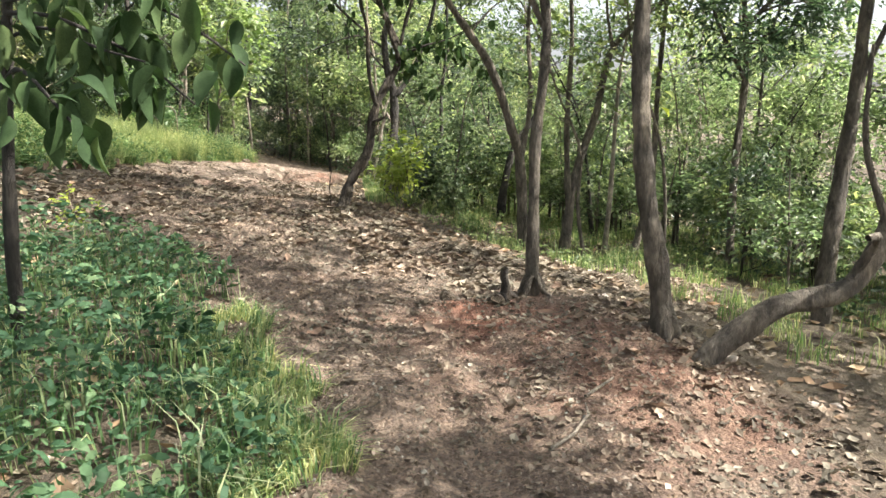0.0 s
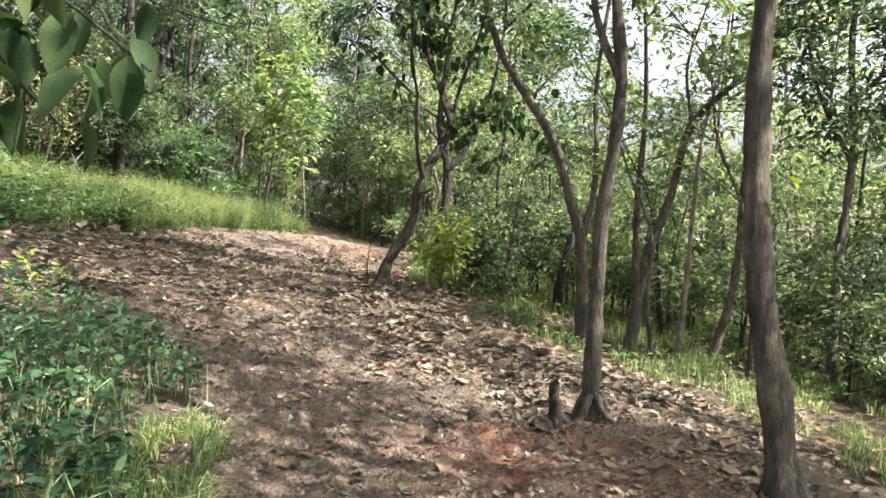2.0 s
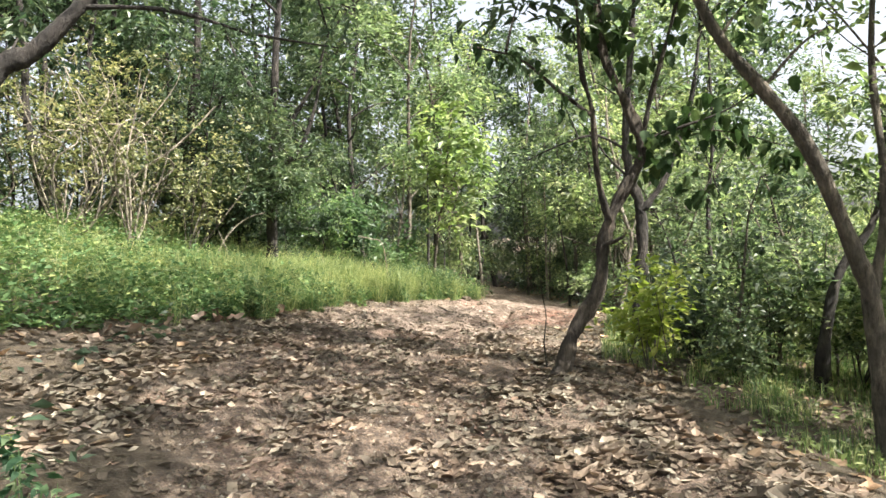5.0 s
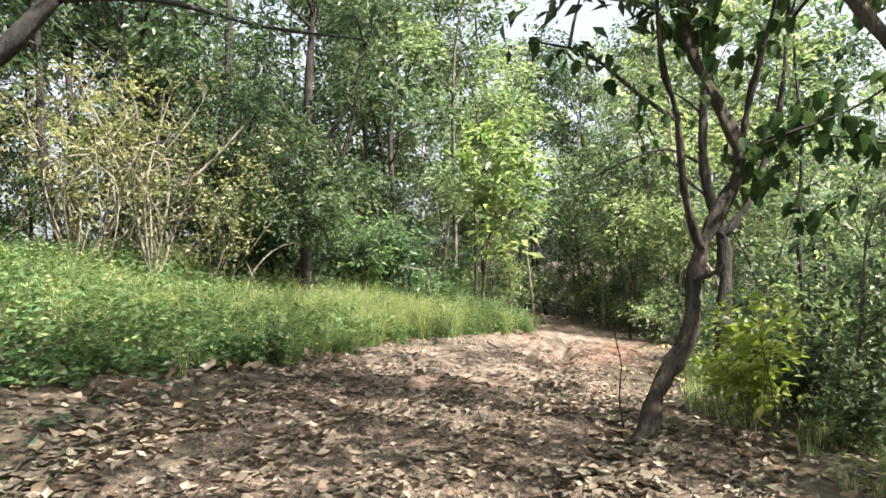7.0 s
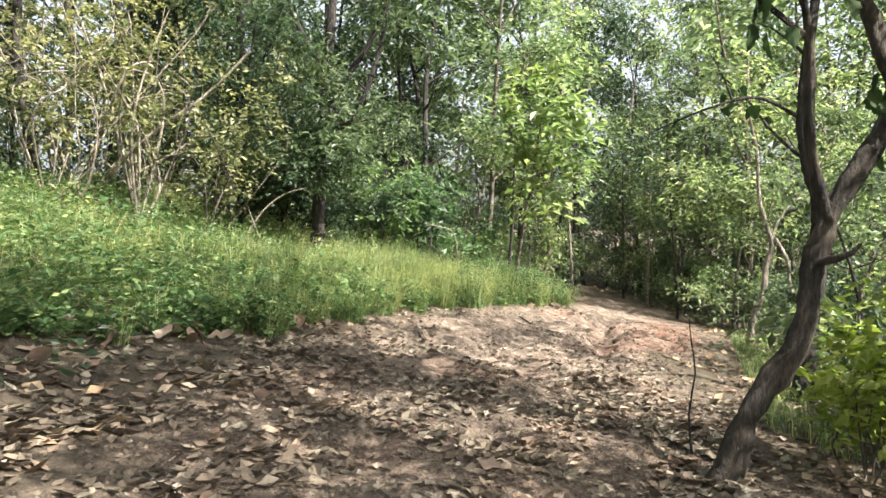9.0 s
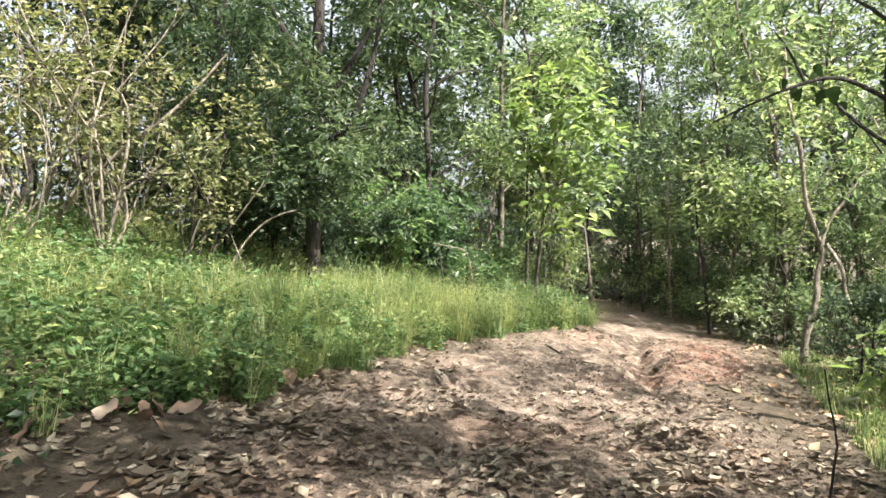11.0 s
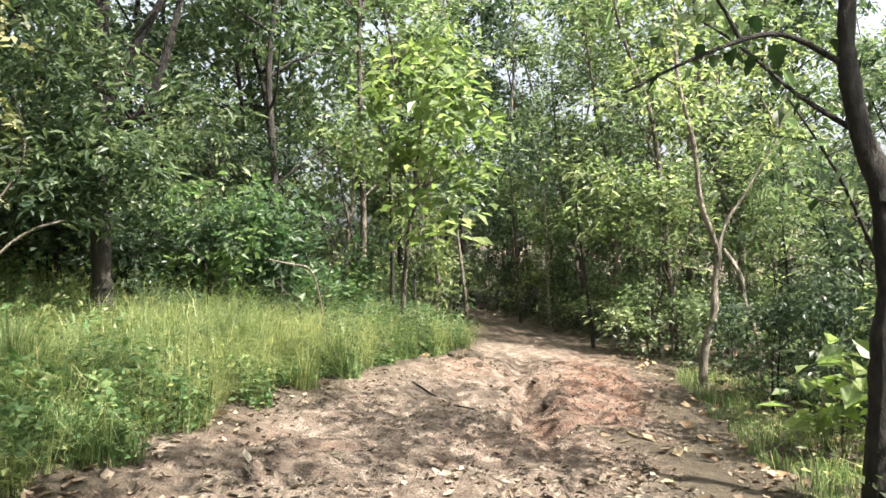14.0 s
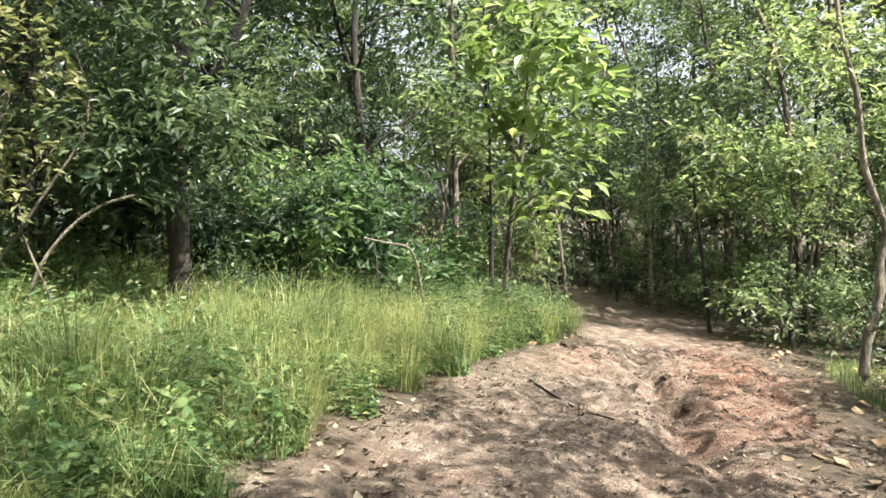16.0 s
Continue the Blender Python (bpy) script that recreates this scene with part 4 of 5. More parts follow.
tagged(new("edge_herbs", mesh_of("edge_herbs", v, f, LEAF_HERB)), "dark low herbs fringing the grass beside the trail", "herbs", kind="stuff")
front = area((-6.6, -3.9), (12.6, 17.2), 26000, rng, lambda x, y: left_of_trail(x, y, 0.15) & (x > np.interp(y, (12.6, 17.2), (-6.2, -4.9)) + 0.4 * waves(x, y, 58, 1.0)) & (waves(x, y, 59, 0.8) > -0.35))
fz = ground_z(front[:, 0], front[:, 1]) + 0.06 + 0.36 * rng.rand(len(front)) * np.clip(0.7 + 0.5 * waves(front[:, 0], front[:, 1], 60, 0.7), 0.2, 1.2)
v, f = oval_leaves(np.column_stack([front, fz]), 0.05 + 0.045 * rng.rand(len(front)), rng, 0.1, 0.5)
tagged(new("broad_herbs", mesh_of("broad_herbs", v, f, LEAF_HERB)), "leafy dark-green herbs at the foot of the grass bank", "herbs", kind="stuff")
low = area((0.4, 7), (8.5, 24), 15000, rng, lambda x, y: right_of_trail(x, y, 0.5) & (waves(x, y, 32, 1.2) > 0.15))
v, f = herb_cloud(low, 0.1 + 0.25 * rng.rand(len(low)), 0.07, rng)
tagged(new("verge_herbs", mesh_of("verge_herbs", v, f, LEAF_WOOD)), "low leafy herbs on the shaded verge", "herbs", kind="stuff")
wild = area((-15, 13), (-9, 26), 52000, rng, lambda x, y: (left_of_trail(x, y, 0.6) | right_of_trail(x, y, 1.5)) & ~bank_edge(x, y) & ~weedy(x, y) & (waves(x, y, 48, 2.1) + 0.5 * rng.normal(size=len(x)) > 0.1) & ~((x > -2) & (y > -1) & (y < 24) & (x < 5)))
v, f = herb_cloud(wild, 0.05 + 0.3 * rng.rand(len(wild)), 0.11, rng)
tagged(new("woodland_herbs", mesh_of("woodland_herbs", v, f, LEAF_DARK)), "sparse herbs and seedlings over the forest floor", "herbs", kind="stuff")
under = area((-14, 10), (24.5, 52), 30000, rng, lambda x, y: left_of_trail(x, y, 0.2) | right_of_trail(x, y, 0.2))
v, f = herb_cloud(under, 0.15 + 0.6 * rng.rand(len(under)) + 0.5 * (under[:, 1] > 36), 0.12, rng)
tagged(new("undergrowth", mesh_of("undergrowth", v, f, LEAF_DARK)), "tangled green undergrowth on the forest floor", "undergrowth", kind="stuff")


# ---- litter and stones on the trail ----
def litter_share(x, y):
    """How thickly dry leaves lie, 0 to 1."""
    d = 0.16 + 1.15 * np.exp(-((x - np.interp(y, (6, 9, 12, 15), (1.4, 0.6, 0.1, -1.1))) / 0.9) ** 2) * ((y > 6.5) & (y < 17))
    d = d + 0.55 * np.exp(-((x - np.interp(y, (6, 9, 12, 15, 19), (-2.9, -3.6, -3.9, -4.2, -4.2))) / 0.7) ** 2) * (y < 19)
    d = d + 0.55 * hill(x, y, -1.9, 11.5, 1.5, 3.2, 1.0) + 0.5 * hill(x, y, 2.2, 6.5, 1.5, 2.5, 1.0) + 0.6 * hill(x, y, 0.4, 18.5, 0.9, 3.0, 1.0) + 0.9 * hill(x, y, 2.3, 3.9, 1.3, 1.4, 1.0) + 0.8 * hill(x, y, 2.9, 8.0, 1.2, 2.2, 1.0)
    bare = np.clip(0.75 + 0.8 * waves(x, y, 33, 1.1), 0.04, 1.35) * np.interp(y, (2, 6, 8.5, 13.5, 15.5), (0.5, 0.6, 1.0, 0.9, 0.25))
    return d * bare


def curled(n, centres, size, rng, lift=0.25):
    """Curled dry leaves lying about: six points and four triangles each."""
    a = rng.rand(n) * 6.28
    tilt = rng.normal(size=(n, 2)) * lift
    d = np.stack([np.cos(a), np.sin(a), tilt[:, 0]], 1)
    w = np.stack([-np.sin(a), np.cos(a), tilt[:, 1]], 1)
    L = (size * (0.5 + rng.rand(n)))[:, None]
    wid = L * (0.28 + 0.12 * rng.rand(n))[:, None]
    curl = np.stack([0 * a, 0 * a, np.abs(rng.normal(size=n)) * 0.15 + 0.03], 1) * L
    c = centres + (0, 0, 0.006)
    pts = [c - d * L * 0.5 + curl * 0.6, c - d * L * 0.05 - w * wid + curl, c + d * L * 0.05, c - d * L * 0.05 + w * wid + curl * 0.8, c + d * L * 0.5 + curl * 0.9]
    v = np.stack(pts, 1).reshape(-1, 3)
    k = np.arange(n)[:, None] * 5
    f = np.concatenate([k + [0, 2, 1], k + [0, 3, 2], k + [1, 2, 4], k + [2, 3, 4]], 1).reshape(-1, 3)
    return v, f


spot = area((-5.6, 4.2), (1.2, 24), 135000, rng, lambda x, y: (rng.rand(len(x)) < 0.8 * litter_share(x, y)) & (trodden(x, y) > -1))
heavy = np.clip(litter_share(spot[:, 0], spot[:, 1]) - 0.5, 0, 0.6)
v, f = curled(len(spot), np.column_stack([spot, ground_z(spot[:, 0], spot[:, 1]) + 0.03 * heavy * rng.rand(len(spot))]), np.interp(spot[:, 1], (4, 7, 9, 15, 18), (0.05, 0.06, 0.078, 0.075, 0.055)) + 0.03 * heavy, rng, 0.3)
tagged(new("leaf_litter", mesh_of("leaf_litter", v, f, DRY)), "brown curled dry leaves littering the trail", "leaf litter", kind="stuff")
bits = area((-4.2, 3.4), (1.0, 24), 40000, rng, lambda x, y: (trodden(x, y) > 0.15) & (rng.rand(len(x)) < np.interp(y, (1, 4, 12, 15, 18, 24), (1, 0.8, 0.9, 1.0, 0.9, 0.4)) * np.clip(0.8 + 0.9 * waves(x, y, 46, 1.3), 0.1, 1)))
v, f = curled(len(bits), np.column_stack([bits, ground_z(bits[:, 0], bits[:, 1])]), np.full(len(bits), 0.034), rng, 0.4)
tagged(new("leaf_fragments", mesh_of("leaf_fragments", v, f, DRY)), "small broken bits of dry leaf on the soil", "leaf litter", kind="stuff")
floor = area((-14, 12), (0, 42), 11000, rng, lambda x, y: trodden(x, y) < 0.2)
v, f = curled(len(floor), np.column_stack([floor, ground_z(floor[:, 0], floor[:, 1])]), np.full(len(floor), 0.12), rng)
tagged(new("forest_litter", mesh_of("forest_litter", v, f, DRY)), "dry leaves scattered over the forest floor", "leaf litter", kind="stuff")


def lumps(n, centres, size, rng, squash=0.6):
    """Angular little clods, sunk into the soil at their foot."""
    corner = np.array([(1, 0, -0.3), (0, 1, -0.3), (-1, 0, -0.3), (0, -1, -0.3), (0, 0, 1)], float)
    o = corner[None] * (0.55 + 0.7 * rng.rand(n, 5, 1)) * (size * (0.4 + rng.rand(n) ** 2 * 1.4))[:, None, None]
    a = rng.rand(n) * 6.28
    x, y = o[..., 0] * np.cos(a)[:, None] - o[..., 1] * np.sin(a)[:, None], o[..., 0] * np.sin(a)[:, None] + o[..., 1] * np.cos(a)[:, None]
    v = (centres[:, None] + np.stack([x, y, o[..., 2] * squash], -1)).reshape(-1, 3)
    t = np.array([(0, 1, 4), (1, 2, 4), (2, 3, 4), (3, 0, 4)])
    return v, (np.arange(n)[:, None, None] * 5 + t).reshape(-1, 3)


peb = area((-4.3, 3.2), (1.0, 22), 95000, rng, lambda x, y: (trodden(x, y) > 0.4) & (rng.rand(len(x)) < np.interp(y, (1, 9, 14, 16, 22), (0.95, 0.8, 0.2, 0.05, 0.05))))
v, f = lumps(len(peb), np.column_stack([peb, ground_z(peb[:, 0], peb[:, 1])]), np.interp(peb[:, 1], (2, 9, 14), (0.015, 0.017, 0.013)), rng)
tagged(new("gravel", mesh_of("gravel", v, f, CLOD)), "small earth clods and gravel strewn over the trail", "gravel", kind="stuff")


def stone(x, y, size, seed, label, mat=STONE, name="stone", group="loose stones on the trail"):
    r = np.random.RandomState(seed)
    bm = bmesh.new()
    bmesh.ops.create_icosphere(bm, subdivisions=2, radius=1)
    for p in bm.verts:
        q = p.co.normalized()
        p.co = q * (0.75 + 0.35 * noise.noise(q * 1.3 + Vector((seed, 0, 0))) + 0.12 * noise.noise(q * 4 + Vector((0, seed, 0))))
        p.co.x *= size
        p.co.y *= size * (0.6 + 0.3 * r.rand())
        p.co.z *= size * 0.55
    me = bpy.data.meshes.new(name)
    bm.to_mesh(me)
    bm.free()
    me.materials.append(mat)
    ob = tagged(new(name, me), label, "stone", group)
    ob.matrix_basis = pose(x, y, zg(x, y) + size * 0.12, r.rand() * 20, r.rand() * 20, r.rand() * 360)
    return ob


stone(2.15, 6.0, 0.09, 1, "pale flat stone lying in the soil")
stone(2.45, 4.35, 0.08, 2, "pale broken stone beside the swept trunk")
stone(2.75, 3.9, 0.05, 3, "small white stone on the soil")
stone(2.95, 3.95, 0.045, 4, "small white stone on the soil")
for k, (x, y, z) in enumerate(((0.55, 5.75, 0.08), (0.75, 5.85, 0.12), (0.95, 5.95, 0.09), (1.15, 5.75, 0.13), (0.45, 5.5, 0.06), (-0.9, 7.2, 0.08), (-3.1, 21.6, 0.16), (-2.75, 21.4, 0.12), (-2.3, 20.4, 0.12), (-1.7, 19.9, 0.14), (-1.9, 21.0, 0.1))):
    stone(x, y, z, 20 + k, "rough clod of reddish earth on the trail", SOIL, "earth_clod", "earth clods on the trail")

# ---- single large dry leaves ----
LEAF_SHAPES = []
for k in range(6):
    r = np.random.RandomState(200 + k)
    n, rows = 7, []
    for i in range(n):
        s = i / (n - 1)
        wd = 0.34 * math.sin(math.pi * min(1, s * 0.92 + 0.06)) ** 0.8 * (0.85 + 0.3 * r.rand())
        bend = 0.1 * (s - 0.5) ** 2 * (1 + r.rand()) + 0.05 * r.rand()
        rows += [(s - 0.5, -wd, bend + wd * (0.6 * r.rand() - 0.05)), (s - 0.5, 0, bend), (s - 0.5, wd, bend + wd * (0.7 * r.rand() - 0.1))]
    fs = [(3 * i + j, 3 * i + j + 1, 3 * i + j + 4, 3 * i + j + 3) for i in range(n - 1) for j in (0, 1)]
    LEAF_SHAPES.append(mesh_of("dry_leaf", rows, fs, DRY_ONE, True))
lrng = np.random.RandomState(210)
for k in range(40):
    x, y = lrng.uniform(-5.2, -4.1), lrng.uniform(12.0, 13.9)
    ob = new("dry_leaf", LEAF_SHAPES[k % 6])
    ob.parent = ground
    ob.matrix_basis = pose(x, y, zg(x, y) + 0.07, lrng.normal() * 35, lrng.normal() * 35, lrng.rand() * 360) @ Matrix.Scale(0.14 + 0.08 * lrng.rand(), 4)
for k in range(16):
    x, y = lrng.uniform(-5.6, -4.3), lrng.uniform(10.5, 14.0)
    ob = new("dry_leaf", LEAF_SHAPES[k % 6])
    ob.parent = ground
    ob.matrix_basis = pose(x, y, zg(x, y) + 0.06, lrng.normal() * 30, lrng.normal() * 30, lrng.rand() * 360) @ Matrix.Scale(0.14 + 0.08 * lrng.rand(), 4)
placed = 0
while placed < 250:
    x, y = lrng.uniform(-4.9, 2.2), lrng.uniform(3.5, 15.5)
    if lrng.rand() > 0.85 * litter_share(np.array(x), np.array(y)):
        continue
    ob = new("dry_leaf", LEAF_SHAPES[lrng.randint(6)])
    ob.parent = ground
    size = 0.07 + 0.09 * lrng.rand() ** 2 + (0.06 if x < -4 else 0)
    ob.matrix_basis = pose(x, y, zg(x, y) + 0.012, lrng.normal() * 14, lrng.normal() * 14, lrng.rand() * 360) @ Matrix.Scale(size, 4)
    placed += 1


# ---- broad green leaves ----
def broad_leaf(name, seed, lobed):
    r = np.random.RandomState(seed)
    n, rows = 8, []
    for i in range(n):
        s = i / (n - 1)
        wd = 0.25 * math.sin(math.pi * min(1, s ** 0.8 * 0.97 + 0.03)) ** 0.9
        if lobed:
            wd = 0.36 * math.sin(math.pi * min(1, s ** 0.62 * 0.93 + 0.07)) ** 0.8 * (1 + 0.18 * math.sin(s * 19)) * (1 if i < n - 1 else 0.1)
        dip = -0.22 * s * s
        lift = (0.2 if lobed else 0.5 + 0.3 * r.rand())
        rows += [(s, -wd, dip + wd * lift), (s, 0, dip), (s, wd, dip + wd * lift * 1.1)]
    fs = [(3 * i + j, 3 * i + j + 1, 3 * i + j + 4, 3 * i + j + 3) for i in range(n - 1) for j in (0, 1)]
    return mesh_of(name, rows, fs, LEAF_BIG, True)


BROAD = [broad_leaf("leaf", 1, False), broad_leaf("leaf", 2, False)]
LOBED = [broad_leaf("leaf", 3, True)]


def limbs_of(top):
    """The limbs of a tree in the order in which they were made."""
    return sorted((c for c in bpy.data.objects if c.parent == top and c.name.startswith("limb")), key=lambda c: int((c.name + ".0").split(".")[1]))


def hang_leaves(top, twigs, per, size, shapes, seed, droop=35, holders=None):
    """Single leaves set along twigs, as parts of a thing at its own place."""
    r = np.random.RandomState(seed)
    o = top.matrix_basis.translation
    limbs = limbs_of(top)
    for n, pts in enumerate(twigs):
        limb = limbs[holders[n] if holders else n]
        c = spline(pts, 30)
        for k in range(per):
            p = c[int(5 + 24 * (k + r.rand()) / per)] + r.normal(size=3) * size * 0.45
            ob = part("leaf", shapes[r.randint(len(shapes))], limb)
            s = size * (0.65 + 0.6 * r.rand())
            ob.matrix_basis = Matrix.Translation(Vector(p) - o) @ Euler((radians(r.normal() * 25), radians(droop + r.normal() * 25), r.rand() * 6.28)).to_matrix().to_4x4() @ Matrix.Scale(s, 4)


# the sapling whose branch hangs over the start of the walk
TWIGS = [[(-1.75, 4.1, 2.0), (-1.3, 3.85, 2.05), (-0.85, 3.68, 1.92), (-0.5, 3.58, 1.68)], [(-1.8, 4.1, 1.8), (-1.45, 3.75, 1.85), (-1.15, 3.55, 1.75), (-0.9, 3.4, 1.68)],
         [(-1.75, 4.1, 2.1), (-1.4, 3.9, 2.25), (-1.0, 3.6, 2.2), (-0.8, 3.3, 2.0)], [(-1.8, 4.1, 1.6), (-1.5, 3.6, 1.65), (-1.25, 3.3, 1.5), (-1.1, 3.15, 1.38)],
         [(-1.75, 4.1, 1.95), (-1.4, 3.8, 1.9), (-1.0, 3.6, 1.72), (-0.72, 3.5, 1.5)]]
near = tree("sapling", [([(-1.95, 4.3, -0.1), (-1.88, 4.2, 0.8), (-1.8, 4.15, 1.6), (-1.7, 4.1, 2.3), (-1.6, 4.1, 3.2)], 0.05, 0.02)] + [(t, 0.012, 0.004) for t in TWIGS],
            BARK_DARK, [([(-1.6, 4.1, 3.2), (-1.3, 4.2, 2.9), (-1.9, 4.4, 2.8)], 60, 0.5, 0.2)], LEAF_DARK, "sapling with large drooping dark-green leaves over the weeds", 81, "sapling")
hang_leaves(near, TWIGS, 30, 0.18, BROAD, 82, 68)

# large lobed leaves on the crooked tree
crooked = bpy.data.objects["tree.005"]
hang_leaves(crooked, [[(0.74, 12.4, 2.3), (1.1, 12.3, 2.45), (1.6, 12.2, 2.6), (2.1, 12.1, 2.9)], [(0.97, 12.44, 3.2), (1.06, 12.45, 3.5), (1.3, 12.5, 4.3)],
                      [(0.22, 12.25, 2.65), (-0.1, 12.1, 2.9), (-0.5, 11.9, 3.25), (-0.95, 11.8, 3.4)], [(0.38, 12.3, 3.3), (0.33, 12.33, 3.8), (0.3, 12.4, 4.4)]], 26, 0.15, LOBED, 83, 60, (2, 1, 3, 0))

LEAF_CLUMPS = ((0.56, 12.37, 3.48), (0.61, 12.38, 3.08), (0.82, 12.43, 2.26), (1.01, 12.48, 2.5), (1.34, 12.55, 2.52), (1.67, 12.63, 2.38), (2.0, 12.7, 2.34),
               (2.33, 12.78, 2.17), (1.41, 12.57, 1.83), (0.93, 12.46, 2.07), (0.33, 12.32, 3.74), (1.84, 12.66, 3.64), (1.56, 12.68, 2.83), (0.45, 12.3, 3.65), (0.15, 12.25, 3.6))
OVERHANG = [(-4.22, 9.82, 3.6), (-3.43, 10.0, 3.53), (-2.7, 10.17, 3.29), (-1.96, 10.33, 3.13)]
lr = np.random.RandomState(85)
bough = limbs_of(crooked)[5]
for c in LEAF_CLUMPS:
    for _ in range(16):
        p = Vector(c) + Vector(lr.normal(size=3) * 0.14) - crooked.matrix_basis.translation
        ob = part("leaf", LOBED[0], bough)
        ob.matrix_basis = Matrix.Translation(p) @ Euler((radians(lr.normal() * 30), radians(55 + lr.normal() * 30), lr.rand() * 6.28)).to_matrix().to_4x4() @ Matrix.Scale(0.12 + 0.09 * lr.rand(), 4)
tree("tree", [([(-5.9, 9.2, 0.5), (-5.6, 9.3, 1.8), (-4.98, 9.6, 2.98), (-4.62, 9.7, 3.2), (-4.25, 9.8, 3.55), (-3.7, 10.2, 4.4), (-3.4, 10.6, 5.4)], 0.12, 0.04),
              (OVERHANG, 0.03, 0.008), ([(-5.6, 9.3, 1.8), (-6.2, 9.6, 3.2), (-6.6, 10.0, 4.8)], 0.06, 0.02)],
     BARK_DARK, [([(-3.4, 10.6, 5.4), (-4.2, 10.2, 4.9), (-4.9, 9.9, 4.2), (-6.6, 10.0, 4.8), (-5.6, 10.6, 4.6), (-5.0, 10.0, 3.5)], 170, 0.6, 0.11), (OVERHANG[1:], 26, 0.32, 0.09)],
     LEAF_DARK, "dark tree on the bank with a limb reaching over the trail", 89)

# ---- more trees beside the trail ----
# The second crown list is added above the view to dapple the trail.
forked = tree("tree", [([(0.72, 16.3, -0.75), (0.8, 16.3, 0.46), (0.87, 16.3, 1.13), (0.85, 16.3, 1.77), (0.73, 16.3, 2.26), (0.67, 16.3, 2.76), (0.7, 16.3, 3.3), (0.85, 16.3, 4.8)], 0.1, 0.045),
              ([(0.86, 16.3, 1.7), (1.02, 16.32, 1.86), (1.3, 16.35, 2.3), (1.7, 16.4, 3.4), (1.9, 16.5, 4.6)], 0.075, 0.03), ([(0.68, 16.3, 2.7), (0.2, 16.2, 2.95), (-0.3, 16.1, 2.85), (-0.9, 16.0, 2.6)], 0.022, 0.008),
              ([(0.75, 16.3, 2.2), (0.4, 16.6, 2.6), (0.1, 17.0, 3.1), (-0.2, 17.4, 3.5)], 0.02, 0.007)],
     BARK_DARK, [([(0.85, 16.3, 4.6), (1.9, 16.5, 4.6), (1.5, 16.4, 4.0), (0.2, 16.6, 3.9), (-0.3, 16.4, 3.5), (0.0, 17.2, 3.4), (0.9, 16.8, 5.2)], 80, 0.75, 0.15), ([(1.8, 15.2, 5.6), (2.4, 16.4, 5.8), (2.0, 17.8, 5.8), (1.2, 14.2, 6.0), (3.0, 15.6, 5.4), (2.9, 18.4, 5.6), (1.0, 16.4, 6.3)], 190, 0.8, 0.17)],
     LEAF_WOOD, "stout dark tree forking at head height", 84)
hang_leaves(forked, [[(0.68, 16.3, 2.7), (0.2, 16.2, 2.95), (-0.3, 16.1, 2.85), (-0.9, 16.0, 2.6)], [(0.75, 16.3, 2.2), (0.4, 16.6, 2.6), (0.1, 17.0, 3.1), (-0.2, 17.4, 3.5)]], 9, 0.15, LOBED, 88, 45, (1, 2))
# Its second crown list is extra high foliage that only shades the ground.
tree("tree", [([(4.5, 6.4, -0.8), (4.55, 6.45, 0.2), (4.63, 6.5, 0.95), (4.68, 6.5, 1.75), (4.7, 6.5, 2.6), (4.9, 6.6, 4.6)], 0.085, 0.035), ([(4.65, 6.5, 1.6), (4.9, 6.4, 2.4), (5.3, 6.3, 3.4)], 0.035, 0.012)],
     BARK, [([(4.9, 6.6, 4.6), (5.3, 6.3, 3.6), (4.6, 6.9, 4.2), (5.2, 6.8, 4.6), (5.6, 6.0, 3.0)], 230, 0.75, 0.11), ([(5.6, 7.4, 5.6), (6.2, 6.6, 5.8), (5.4, 8.2, 6.0), (6.4, 8.2, 6.0), (5.0, 7.0, 6.2)], 240, 1.0, 0.16)], LEAF_WOOD, "slim grey tree at the edge of the verge", 85)
tree("tree", [([(4.3, 10.9, -0.9), (4.52, 10.91, -0.1), (4.6, 10.92, 0.65), (4.6, 10.92, 1.8), (4.7, 11.0, 3.4)], 0.06, 0.025)], BARK, [([(4.7, 11.0, 3.4), (4.9, 10.8, 2.8), (4.4, 11.2, 3.0)], 220, 0.7, 0.10)],
     LEAF_WOOD, "thin crooked tree on the verge", 86)
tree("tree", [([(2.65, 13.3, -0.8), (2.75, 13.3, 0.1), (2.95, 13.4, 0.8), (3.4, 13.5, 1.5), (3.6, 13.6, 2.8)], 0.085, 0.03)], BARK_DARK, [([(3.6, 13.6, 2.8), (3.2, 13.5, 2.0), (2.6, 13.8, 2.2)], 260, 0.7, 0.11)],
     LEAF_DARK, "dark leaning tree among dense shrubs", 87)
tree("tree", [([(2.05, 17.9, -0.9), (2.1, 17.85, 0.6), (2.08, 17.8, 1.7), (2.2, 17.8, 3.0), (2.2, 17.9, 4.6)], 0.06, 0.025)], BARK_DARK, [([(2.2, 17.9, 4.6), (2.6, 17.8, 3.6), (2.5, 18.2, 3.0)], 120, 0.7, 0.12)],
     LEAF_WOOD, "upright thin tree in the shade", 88)
